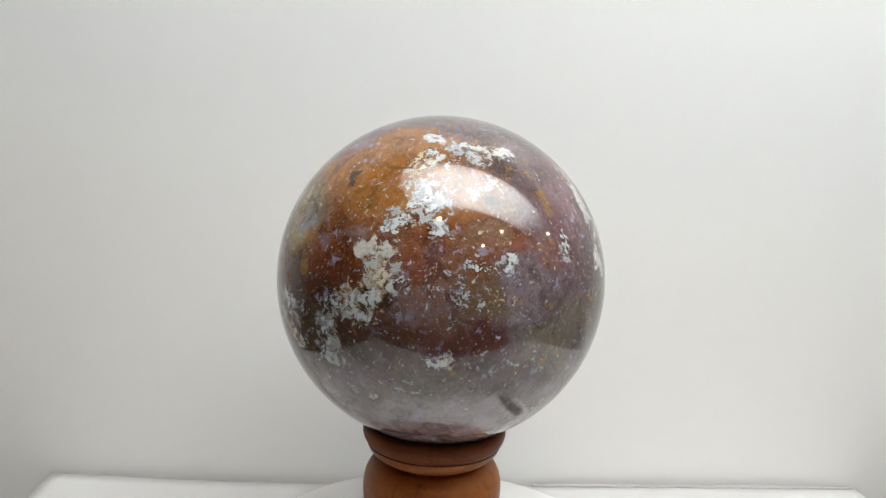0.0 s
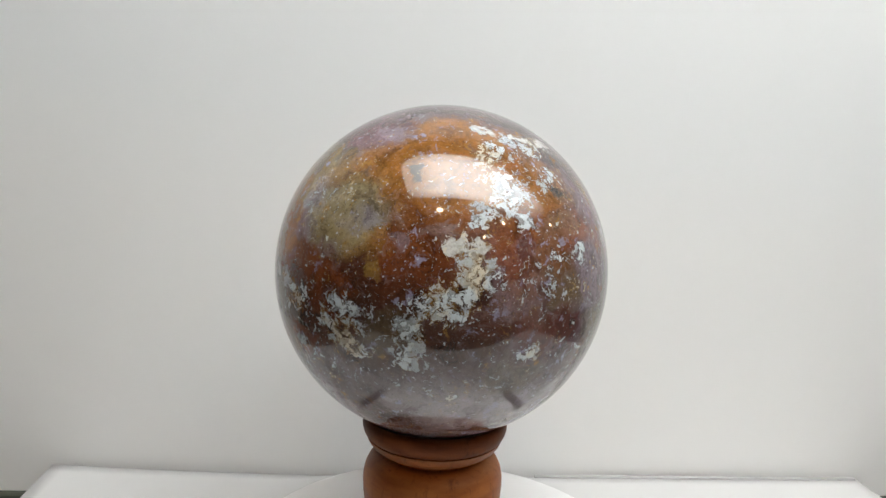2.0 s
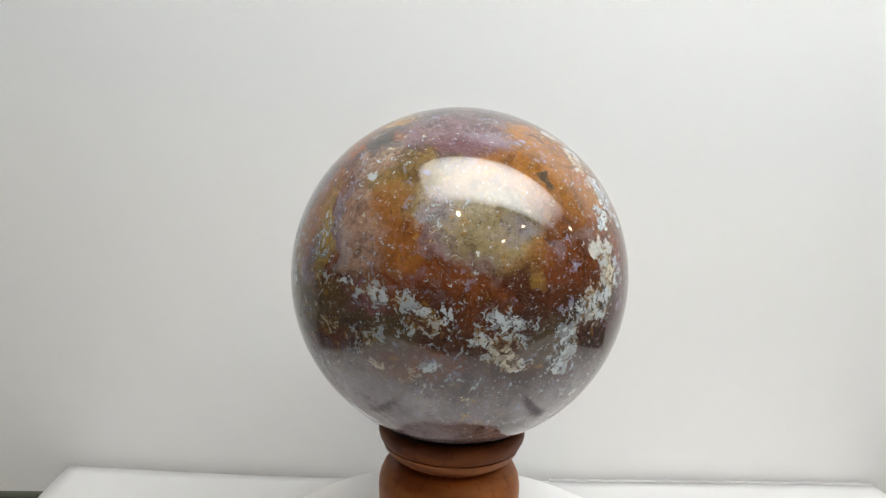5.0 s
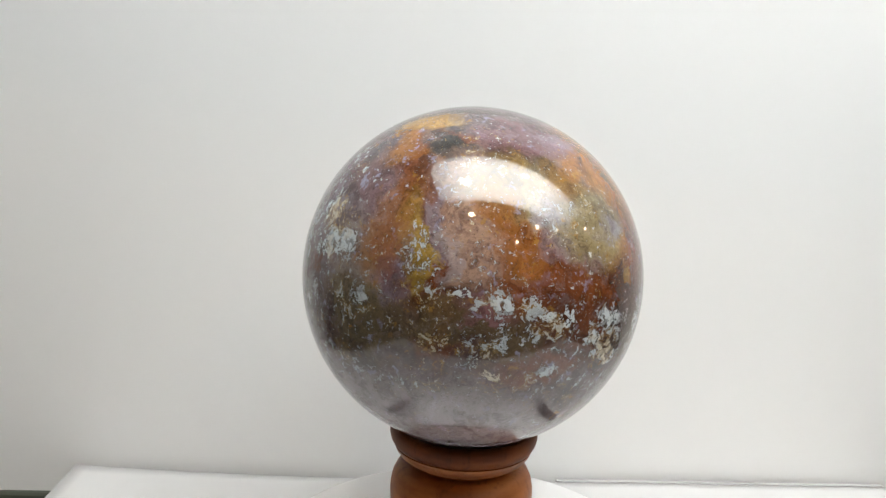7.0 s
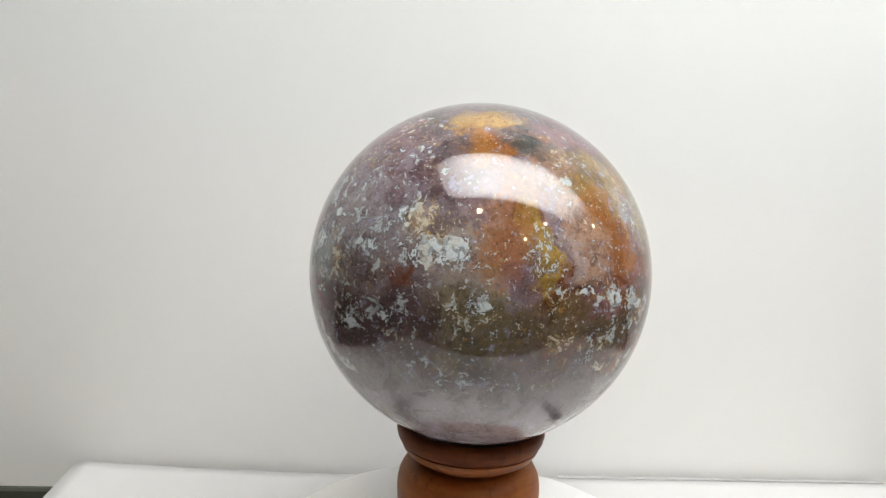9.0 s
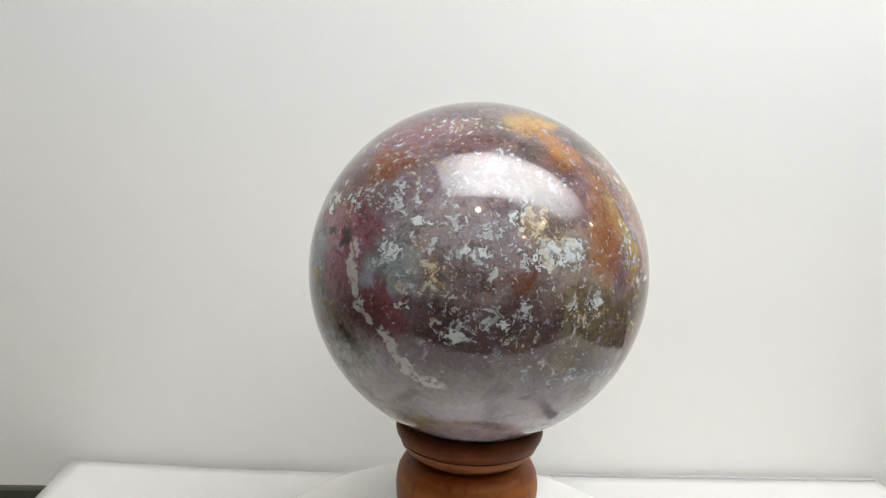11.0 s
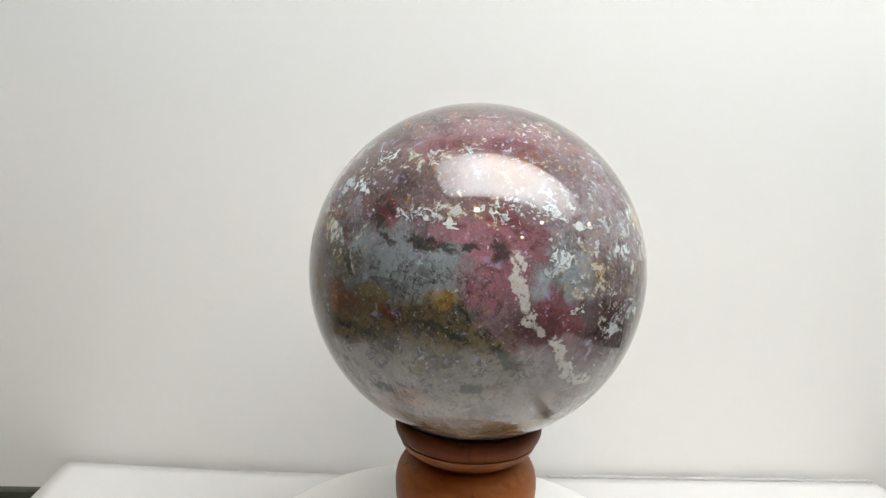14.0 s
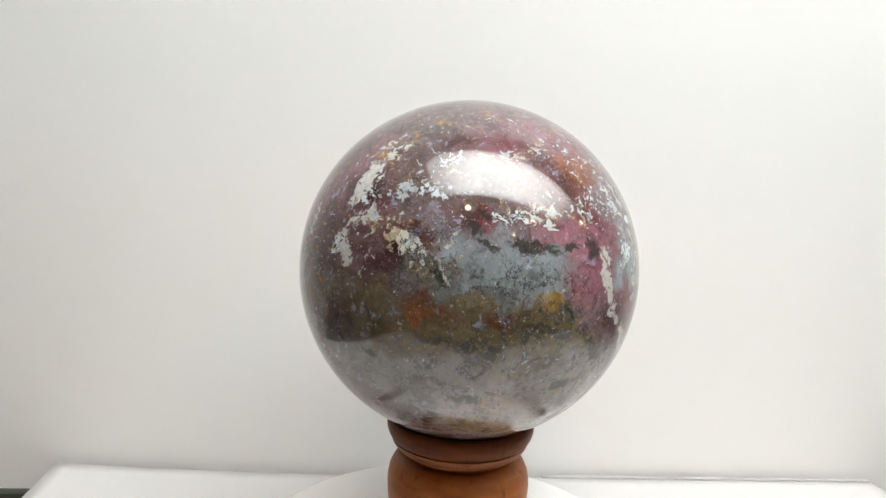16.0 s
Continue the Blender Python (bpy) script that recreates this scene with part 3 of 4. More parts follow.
    stone.patch(-2.0, 17.3, 4.8, 4.2, 2, MAUVERED, .4, .5)
    stone.patch(-39.2, 6.9, 9.5, 6.2, 0, RUSTDARK, .5, .5)
    stone.patch(-9.9, 41.3, 8.8, 6.7, 27, RUST, .5, .5)
    stone.patch(-71.7, 7.9, 12.3, 4.7, 6, RUST, .6, .5)
    stone.patch(-90.8, -8.2, 9.3, 6.3, 38, OLIVEBROWN, .6, .5)
    stone.patch(-70.4, -3.1, 12.8, 8.0, -14, RUSTDARK, .5, .5)
    stone.patch(-88.4, 14.4, 8.0, 6.1, 3, ORANGE, .4, .5)
    stone.patch(-102.8, 17.0, 6.1, 3.6, -87, PINK, .5, .5)
    stone.patch(-117.4, -2.6, 6.8, 6.1, 42, OLIVEBROWN, .6, .5)
    stone.patch(-147.5, 34.5, 10.9, 6.5, -25, MAUVERED, .4, .5)
    stone.patch(-123.8, -6.0, 12.2, 5.8, 5, OLIVEBROWN, .6, .5)
    stone.patch(-152.5, -11.9, 11.4, 4.1, 14, MAUVEDARK, .6, .5)
    stone.patch(-55.2, 42.4, 20.8, 7.0, 19, ORANGE, .45, .5)
    stone.patch(-68.0, 23.6, 11.2, 7.7, 21, OCHREGREY, .4, .5)
    stone.patch(-77.0, 17.4, 6.3, 4.7, 8, LILAC, .4, .5)
    stone.patch(122.3, 9.4, 15.2, 5.2, -2, BLUEGREY, .5, .5)
    # clouds of chalky flecks
    stone.flecks(-156.9, 16.5, 31.2, 28.1, 0, 0.32)
    stone.flecks(-170.6, 16.0, 30.5, 24.5, 0, 0.30)
    stone.flecks(-8.2, 19.9, 32.6, 29.1, 0, .30)
    stone.flecks(135.9, 43.9, 42.4, 19.7, 0, 0.21)
    stone.flecks(79.3, 24.7, 21.9, 20.7, 0, 0.34)
    stone.flecks(-78.4, -3.9, 31.6, 11.2, 0, .40)
    stone.flecks(-62.5, -8.8, 25.1, 10.2, 0, .40)
    stone.flecks(-150.5, -20.1, 9.9, 5.9, 0, .6)
    stone.flecks(-135.0, -24.8, 18.9, 5.4, 0, .45)
    stone.flecks(-19.7, -24.2, 26.0, 8.6, 0, .42)
    stone.flecks(-52.6, -24.8, 26.1, 6.5, 0, .42)
    stone.flecks(-79.4, -23.6, 26.0, 6.4, 0, .42)
    stone.flecks(127.2, -16.6, 25.1, 9.2, 0, .3)
    stone.flecks(-118.1, 15.2, 3.4, 8.9, 4, .85)
    stone.flecks(-99.3, 12.1, 7.7, 13.8, 5, .45)
    stone.flecks(-103.9, 40.8, 9.7, 13.5, -40, .45)
    stone.flecks(-18.0, 8.6, 6.5, 7.8, 0, 1.1)
    stone.flecks(-27.0, -0.5, 9.4, 5.1, -10, 1.15)
    stone.flecks(-36.6, -14.1, 4.6, 7.0, 15, 1.1)
    stone.flecks(-57.4, -6.8, 12.7, 5.8, 20, .8)
    stone.flecks(-52.7, -14.1, 7.3, 3.5, -15, 1)
    stone.flecks(-21.2, 16.0, 5.6, 2.5, -5, 1.1)
    stone.flecks(-5.6, 41.6, 10.8, 10.0, -30, .8)
    stone.flecks(11.2, 51.1, 9.5, 4.9, -25, .8)
    stone.flecks(-5.3, 31.9, 7.2, 7.7, -30, .8)
    stone.flecks(-15.0, 25.5, 8.7, 5.0, 0, .75)
    stone.flecks(12.6, 36.9, 6.0, 6.1, 0, .8)
    stone.flecks(-0.8, 22.8, 3.1, 2.3, 0, 1.2)
    stone.flecks(19.7, 13.7, 3.5, 4.4, 0, 1)
    stone.flecks(7.0, 13.4, 3.1, 1.9, 0, 1)
    stone.flecks(0.3, -14.5, 5.1, 3.0, 0, .75)
    stone.flecks(-6.8, 57.4, 3.3, 2.7, -10, 1.3)
    stone.flecks(25.9, 51.4, 5.2, 3.2, -20, 1)
    stone.flecks(21.1, 14.5, 2.5, 2.9, 0, 1)
    stone.flecks(42.5, 17.2, 3.2, 6.2, 8, .9)
    stone.flecks(-52.9, -4.7, 6.2, 3.6, -15, 1)
    stone.flecks(-55.1, -14.2, 7.9, 3.3, -10, 1.05)
    stone.flecks(-64.2, -8.2, 5.1, 4.2, 0, .8)
    stone.flecks(-76.8, -3.2, 4.4, 5.3, 0, .75)
    stone.flecks(-35.9, -10.0, 4.4, 9.8, 20, 1.1)
    stone.flecks(-25.7, -0.3, 8.2, 5.7, -15, 1.1)
    stone.flecks(-14.7, 8.8, 5.1, 6.8, 10, 1.1)
    stone.flecks(-19.8, 16.2, 7.7, 2.4, 0, 1.0)
    stone.flecks(-4.9, 31.4, 8.1, 8.8, 20, 1)
    stone.flecks(-8.9, 44.6, 5.6, 8.1, -30, .9)
    stone.flecks(-94.9, -0.3, 8.1, 6.8, 0, .6)
    stone.flecks(-94.1, 3.3, 4.3, 6.1, 10, 1)
    stone.flecks(-84.1, 0.7, 6.1, 4.0, -10, .9)
    stone.flecks(-57.7, -6.5, 10.7, 8.0, -20, .9)
    stone.flecks(-53.6, -14.0, 7.6, 1.9, -10, 1.1)
    stone.flecks(-68.1, -6.6, 10.6, 3.0, 0, .7)
    stone.flecks(-95.9, -9.5, 8.6, 6.7, 0, .65)
    stone.flecks(-76.8, -17.6, 8.2, 3.8, 0, .55)
    stone.flecks(-132.7, 3.6, 10.7, 9.8, 0, .5)
    stone.flecks(-158.3, 28.6, 2.0, 7.2, 10, 0.99)
    stone.flecks(-159.2, 23.5, 1.6, 3.8, 20, 0.99)
    stone.flecks(-151.5, 13.6, 3.1, 3.7, 0, 1.08)
    stone.flecks(-143.7, 15.9, 4.5, 5.2, 0, 0.99)
    stone.flecks(-142.8, 1.6, 3.9, 2.4, 0, 0.90)
    stone.flecks(-133.4, 1.3, 3.0, 4.0, 0, 0.90)
    stone.flecks(-173.7, 15.6, 3.4, 1.3, 0, 0.99)
    stone.flecks(-174.7, 8.2, 18.6, 17.6, 0, 0.50)
    stone.flecks(-163.5, 38.5, 12.5, 10.5, 0, 0.50)
    stone.flecks(-137.9, -5.1, 16.6, 6.4, 0, 0.41)
    stone.flecks(-111.0, -8.7, 4.6, 3.5, 0, 0.81)
    stone.flecks(-92.8, 2.7, 8.1, 10.8, 10, 0.54)
    stone.flecks(-162.0, -4.4, 2.5, 1.9, 0, 0.90)
    stone.flecks(163.5, 30.0, 8.3, 7.6, -20, 0.80)
    stone.flecks(-173.3, 14.1, 3.9, 3.0, 0, 0.92)
    stone.flecks(160.6, 12.4, 5.6, 2.9, 10, 0.92)
    stone.flecks(-154.7, 25.0, 5.2, 6.3, -20, 0.84)
    stone.flecks(-150.2, 11.6, 7.2, 8.5, 0, 0.67)
    stone.flecks(-144.4, 15.3, 2.8, 4.7, 10, 0.92)
    stone.flecks(-134.7, -1.3, 6.4, 6.8, 0, 0.67)
    stone.flecks(-177.9, 6.6, 9.1, 8.3, 0, 0.63)
    stone.flecks(-174.3, -3.3, 7.6, 2.9, 0, 0.67)
    stone.flecks(142.1, 25.7, 5.6, 4.8, 10, 0.71)
    stone.flecks(-170.4, 39.7, 22.3, 8.0, 0, 0.42)
    stone.flecks(-162.0, -3.0, 11.2, 5.8, 0, 0.59)
    stone.flecks(162.6, 13.5, 5.4, 6.4, 0, 0.84)
    stone.flecks(116.3, 24.4, 3.5, 2.0, 0, 0.84)
    stone.flecks(93.9, 37.7, 11.3, 8.1, 15, 0.63)
    stone.flecks(86.4, 32.1, 7.1, 3.8, 20, 0.84)
    stone.flecks(136.2, 47.3, 14.9, 5.9, 0, 0.55)
    stone.flecks(177.4, 29.0, 9.0, 10.8, -30, 0.55)
    stone.flecks(138.6, 25.5, 4.7, 2.5, 0, 0.67)
    stone.flecks(79.3, 24.7, 10.0, 9.5, 0, 0.63)
    stone.flecks(69.6, 45.8, 6.3, 7.0, 20, 0.76)
    stone.flecks(72.5, 11.7, 2.9, 2.3, 0, 0.84)
    stone.flecks(94.3, 11.5, 9.4, 9.2, -40, 0.29)
    stone.flecks(-20.3, 8.2, 11.9, 11.1, -17, .5)
    stone.flecks(-94.4, 2.2, 9.3, 3.8, -9, .8)
    stone.flecks(-79.3, -5.8, 12.6, 4.1, -5, .75)
    stone.flecks(-58.1, -7.8, 11.0, 5.7, -21, .8)
    stone.flecks(-101.3, -12.6, 4.4, 3.8, -89, .6)
    stone.flecks(-94.3, -19.6, 7.9, 3.5, -1, .5)
    stone.flecks(-134.6, 7.9, 8.2, 7.9, -1, .55)
    stone.flecks(-153.7, 16.6, 13.1, 12.2, -18, .5)
    stone.flecks(-160.7, -7.9, 11.1, 5.0, 12, .55)
    stone.flecks(-128.6, -22.4, 19.2, 5.2, -2, .5)
    stone.flecks(-111.4, 4.5, 9.1, 7.7, -14, .62)
    stone.flecks(-171.4, 14.9, 23.5, 14.4, 3, .62)
    stone.flecks(-175.1, -5.2, 10.7, 4.0, 1, .7)
    stone.flecks(162.5, 11.7, 3.3, 2.8, 2, 1)
    stone.flecks(-172.9, 14.8, 3.4, 2.1, 3, 1)
    stone.flecks(-144.7, 13.2, 6.5, 4.7, 2, .9)
    stone.flecks(-162.5, -5.1, 3.3, 1.6, -3, 1)
    stone.flecks(-178.6, 2.4, 3.8, 2.2, 3, .95)
    stone.flecks(151.2, 28.8, 9.6, 5.2, -2, .75)
    stone.flecks(174.4, 56.6, 16.6, 7.5, 9, .55)
    stone.flecks(127.0, 25.7, 10.1, 2.5, 5, .9)
    stone.flecks(163.3, 13.1, 3.3, 2.5, 2, 1)
    stone.flecks(173.7, 6.8, 9.5, 6.3, -4, .8)
    stone.flecks(156.2, 40.0, 18.3, 5.9, 6, .5)
    stone.flecks(117.5, 42.4, 7.7, 3.1, 0, .8)
    stone.flecks(-174.9, -5.4, 8.5, 6.0, -40, .65)
    stone.flecks(94.4, 10.8, 6.2, 5.2, -31, .65)
    stone.flecks(85.1, 17.0, 5.9, 3.1, 4, .85)
    stone.flecks(72.1, 41.3, 4.6, 2.9, -21, .95)
    stone.flecks(116.5, 24.3, 1.9, 1.6, 13, 1)
    stone.flecks(109.9, 42.0, 14.3, 5.1, -8, .6)
    stone.flecks(-116.1, 15.2, 10.6, 5.5, 90, .72)
    stone.flecks(-71.8, 27.1, 13.1, 9.1, 27, .5)
    stone.flecks(6.6, 4.8, 19.5, 11.2, 0, .5)
    stone.flecks(22.3, -16.0, 17.8, 5.8, -8, .5)
    # solid chalk marks
    stone.mark(149.9, 10.4, 2.1, 5.1, 5)
    stone.mark(151.6, 3.7, 1.7, 5.3, 0)
    stone.mark(154.6, -3.5, 1.2, 3.7, 15)
    stone.mark(157.8, -7.5, 1.0, 2.5, 35)
    stone.mark(164.3, -12.9, 2.0, 4.9, 35)
    stone.mark(168.7, -19.6, 4.0, 1.7, -40)
    stone.mark(173.8, -23.9, 6.7, 2.2, -20)
    stone.mark(149.6, 6.8, 1.7, 5.8, 8)
    stone.mark(154.2, -4.4, 1.6, 3.0, 35)
    stone.mark(164.9, -14.1, 1.3, 4.8, 15)
    stone.mark(65.5, 31.7, 2.6, 8.9, -16)
    stone.mark(69.4, 21.6, 5.6, 1.7, 27)
    stone.mark(64.1, 14.0, 3.1, 4.0, 10)
    stone.mark(67.0, 8.9, 2.6, 2.9, -10)
    stone.mark(-5.3, 57.8, 3.3, 2.2, -20)
    stone.mark(30.0, 52.4, 3.1, 2.4, 0)
    stone.mark(11.8, 54.4, 4.3, 1.4, 0)
    stone.mark(-22.3, 16.3, 4.7, 1.9, -10)
    stone.mark(-19.8, 16.2, 5.8, 1.8, 0)
    stone.mark(-151.5, 13.6, 1.4, 2.4, 0)
    stone.mark(-143.0, 17.2, 2.1, 1.5, 10)
    stone.mark(-5.3, 58.1, 3.2, 2.2, -50)
    stone.mark(13.4, 54.5, 4.5, 1.5, -11)
    stone.mark(29.0, 52.0, 4.0, 2.3, 40)
    stone.mark(65.0, 32.3, 6.4, 1.8, -83)
    stone.mark(69.9, 21.8, 4.6, 1.1, 24)
    stone.mark(64.7, 11.6, 4.9, 2.0, -55)
    stone.mark(91.6, 14.7, 4.7, 0.9, -40)
    stone.mark(98.0, 9.0, 4.8, 0.7, -55)
    stone.mark(100.3, 17.1, 2.8, 0.7, 56)
    # netted chalk
    stone.lace(-7.6, 48.6, 4.7, 2.8, 22)
    stone.lace(-7.9, 31.5, 4.1, 1.9, 27)
    stone.lace(-12.6, 25.9, 2.6, 1.9, -76)
    stone.lace(-16.6, 22.2, 3.0, 1.5, 3)
    stone.lace(-19.6, 16.1, 7.1, 3.0, -14)
    stone.lace(-15.5, 7.5, 5.0, 2.4, -23)
    stone.lace(-21.3, 2.1, 3.6, 2.6, 64)
    stone.lace(-25.8, -2.1, 6.2, 2.0, -19)
    stone.lace(-32.0, -0.1, 3.3, 1.4, 54)
    stone.lace(-34.9, -8.3, 4.1, 1.9, 54)
    stone.lace(-38.0, -15.7, 6.0, 2.1, 61)
    stone.lace(-55.0, -3.0, 4.6, 3.0, 24)
    stone.lace(-53.7, -15.3, 3.8, 3.1, 31)
    stone.lace(20.7, 14.2, 3.0, 1.9, 56)
    stone.lace(8.4, 13.1, 3.2, 1.4, -28)
    stone.lace(0.2, 22.6, 2.2, 2.1, 6)
    stone.lace(66.7, 31.1, 6.7, 5.4, 68)
    stone.lace(63.2, 12.6, 4.5, 3.0, 15)
    stone.lace(43.4, 19.8, 3.8, 2.1, -85)
    stone.lace(-1.4, -15.9, 1.9, 1.6, 87)
    stone.lace(3.5, -14.3, 1.6, 0.9, 1)
    stone.lace(16.9, -6.7, 1.5, 1.1, -9)
    stone.lace(-56.0, -2.5, 5.9, 1.6, 15)
    stone.lace(-63.2, -8.1, 3.6, 2.2, -11)
    stone.lace(-56.6, -11.7, 3.5, 1.8, -17)
    stone.lace(-51.2, -14.8, 5.1, 1.6, -6)
    stone.lace(-80.8, -1.3, 2.7, 1.8, -3)
    stone.lace(-73.8, -1.2, 2.4, 1.4, -65)
    stone.lace(-21.7, 16.3, 6.2, 2.2, -0)
    stone.lace(-15.2, 7.7, 5.2, 2.3, 9)
    stone.lace(-22.1, 2.4, 5.6, 2.6, 3)
    stone.lace(-29.9, -0.5, 5.3, 1.8, -20)
    stone.lace(-38.6, -5.4, 4.3, 1.9, 15)
    stone.lace(-34.7, -9.1, 3.3, 2.5, -12)
    stone.lace(-37.5, -17.2, 3.6, 2.5, -85)
    stone.lace(-7.5, 45.8, 3.9, 3.4, 37)
    stone.lace(-6.0, 36.2, 4.2, 2.3, 32)
    stone.lace(-6.8, 30.5, 3.7, 2.0, -16)
    stone.lace(-1.7, 23.1, 3.0, 2.0, 32)
    stone.lace(-14.4, 25.2, 3.2, 1.8, 66)
    stone.lace(-158.0, 23.5, 3.6, 1.5, -85)
    stone.lace(-152.3, 12.8, 3.1, 1.4, -82)
    stone.lace(-144.7, 12.7, 3.3, 2.8, 2)
    stone.lace(-158.7, 14.6, 1.7, 1.4, -1)
    stone.lace(-134.3, 0.9, 2.6, 1.7, 3)
    stone.lace(-142.6, -0.1, 2.3, 1.3, 6)
    stone.lace(-173.4, 15.4, 2.6, 1.0, -1)
    stone.lace(-139.8, 17.6, 1.9, 1.3, 3)
    stone.lace(163.4, 12.7, 3.7, 2.7, 3)
    stone.lace(-171.0, 14.7, 4.7, 1.9, -0)
    stone.lace(-152.6, 13.2, 3.4, 3.1, 45)
    stone.lace(-159.5, 25.1, 3.4, 1.8, 80)
    stone.lace(-162.9, -3.9, 3.7, 2.8, -32)
    stone.lace(116.9, 24.4, 6.6, 2.0, 13)
    stone.lace(130.5, 22.1, 3.9, 1.3, -10)
    stone.lace(143.6, 26.6, 2.1, 1.7, -13)
    stone.lace(-177.0, -8.9, 4.1, 2.4, -7)
    stone.lace(168.0, -1.7, 2.8, 1.3, 2)
    stone.lace(172.0, 22.4, 3.1, 1.3, -18)
    stone.lace(86.8, 15.0, 5.5, 3.6, 1)
    stone.lace(116.6, 23.9, 3.7, 1.9, 3)
    stone.lace(92.0, 30.9, 5.7, 2.5, 1)
    stone.lace(162.2, 13.7, 4.1, 2.6, 1)
    stone.lace(95.8, 42.1, 4.9, 2.4, 30)
    stone.lace(-146.3, 14.6, 7.0, 3.3, 3)
    stone.lace(-133.9, -0.0, 2.9, 1.9, 14)
    stone.lace(-103.7, 4.8, 2.7, 2.1, 4)
    stone.lace(-92.9, 2.2, 4.0, 2.1, -9)
    stone.lace(-73.4, -2.1, 2.8, 2.2, -23)
    stone.lace(-62.8, -8.9, 5.1, 2.0, -12)
    stone.lace(-58.0, -2.7, 4.1, 3.5, -6)
    stone.lace(-100.4, -14.3, 2.5, 2.2, -87)
    stone.lace(-77.9, -18.2, 3.0, 2.1, 7)
    stone.lace(-94.4, -18.7, 3.2, 2.3, -4)
    stone.lace(9.7, 12.8, 2.3, 1.3, -28)
    stone.lace(1.1, -15.7, 2.6, 1.3, 15)
    stone.lace(-22.8, -31.4, 2.7, 1.4, 26)
    # dark streaks
    stone.streak(120.8, 15.6, 5.0, 0.6, -8)
    stone.streak(110.5, 16.7, 3.4, 0.9, -35)
    stone.streak(105.9, 21.2, 0.8, 2.8, 20)
    stone.streak(135.2, 16.4, 1.5, 0.9, 0)
    stone.streak(145.3, 13.8, 2.2, 1.6, -30)
    stone.streak(96.4, 9.7, 1.0, 5.0, 30)
    stone.streak(126.8, -6.2, 6.2, 0.8, -10)
    stone.streak(133.2, -9.2, 4.7, 0.8, -20)
    stone.streak(151.0, -17.4, 2.9, 2.0, 0)
    stone.streak(106.8, -12.8, 3.4, 1.2, -20)
    stone.streak(146.7, -13.5, 4.0, 1.0, -20)
    stone.streak(138.2, -26.2, 3.3, 1.8, 0)
    stone.streak(105.5, -30.9, 4.3, 1.6, 0)
    stone.streak(93.0, -40.4, 2.7, 1.6, 0)
    stone.streak(-1.9, 28.4, 0.2, 0.2, 0)
    stone.streak(17.6, 32.5, 3.6, 1.8, -30)
    stone.streak(-38.7, 38.1, 1.5, 3.1, 10)
    stone.streak(-116.0, 51.6, 5.0, 2.4, 15)
    stone.streak(125.3, 16.5, 8.2, 0.8, -15)
    stone.streak(94.4, -10.6, 2.9, 1.2, 0)
    stone.streak(121.8, 15.4, 4.4, 0.9, -10)
    stone.streak(135.8, 16.3, 1.3, 1.2, -31)
    stone.streak(143.9, 16.2, 2.2, 1.4, -71)
    stone.streak(97.1, 7.3, 3.1, 1.7, -73)
    stone.streak(121.2, 16.5, 5.2, 0.6, -4)
    stone.streak(109.7, 24.9, 3.1, 1.0, -29)
    stone.streak(96.9, -10.8, 1.4, 1.0, 11)
    stone.streak(112.2, -14.6, 1.7, 1.4, -8)
    stone.streak(75.6, -18.0, 2.3, 1.3, 2)
    stone.streak(145.2, 15.3, 2.8, 2.3, -74)
    stone.streak(125.4, 16.5, 5.1, 0.8, -0)
    stone.streak(136.6, 16.1, 1.5, 1.1, -2)
    stone.streak(122.0, 16.7, 5.5, 0.8, -5)
    stone.streak(106.7, 20.9, 3.0, 0.9, -25)
    stone.streak(113.9, -13.6, 2.8, 1.1, -29)
    stone.streak(135.4, -2.7, 3.7, 0.6, -57)
    stone.streak(150.3, -17.2, 3.4, 1.6, -34)
    stone.streak(-38.4, 39.3, 2.6, 0.8, 76)
    stone.streak(-38.3, 37.0, 2.2, 0.8, -15)
    stone.streak(-39.6, 40.5, 1.8, 0.6, 28)
    # veined and pitted places
    stone.pit(94.3, 11.5, 9.4, 9.2, -40)
    stone.pit(128.5, -7.8, 23.1, 9.1, 0)
    stone.pit(120.0, 5.9, 18.8, 6.1, 0)
    stone.pit(108.6, -27.2, 23.4, 7.2, 0)
    stone.pit(131.3, -17.3, 14.1, 8.2, 0)
    stone.pit(108.3, -16.5, 21.8, 9.2, 0)
    stone.pit(120.7, 16.7, 9.4, 3.9, -10)
    stone.pit(137.2, -28.3, 13.3, 7.7, 0)
    stone.pit(16.7, 33.4, 5.0, 3.6, -20)
    stone.pit(-38.7, 38.1, 2.3, 3.6, 0)
    stone.pit(-118.0, 52.1, 7.6, 4.9, 15)
    stone.pit(137.3, -19.9, 14.5, 7.6, 21)
    stone.pit(123.8, -34.5, 14.5, 6.3, 33)
    stone.pit(130.8, -3.3, 12.7, 6.6, 13)
    stone.pit(130.7, -7.5, 13.3, 5.0, 8)
    stone.pit(140.6, -20.7, 19.1, 8.1, 5)
    stone.pit(123.4, -11.1, 23.3, 6.9, 1)
    stone.pit(137.0, -2.7, 10.4, 9.3, -38)
    return stone.finish()


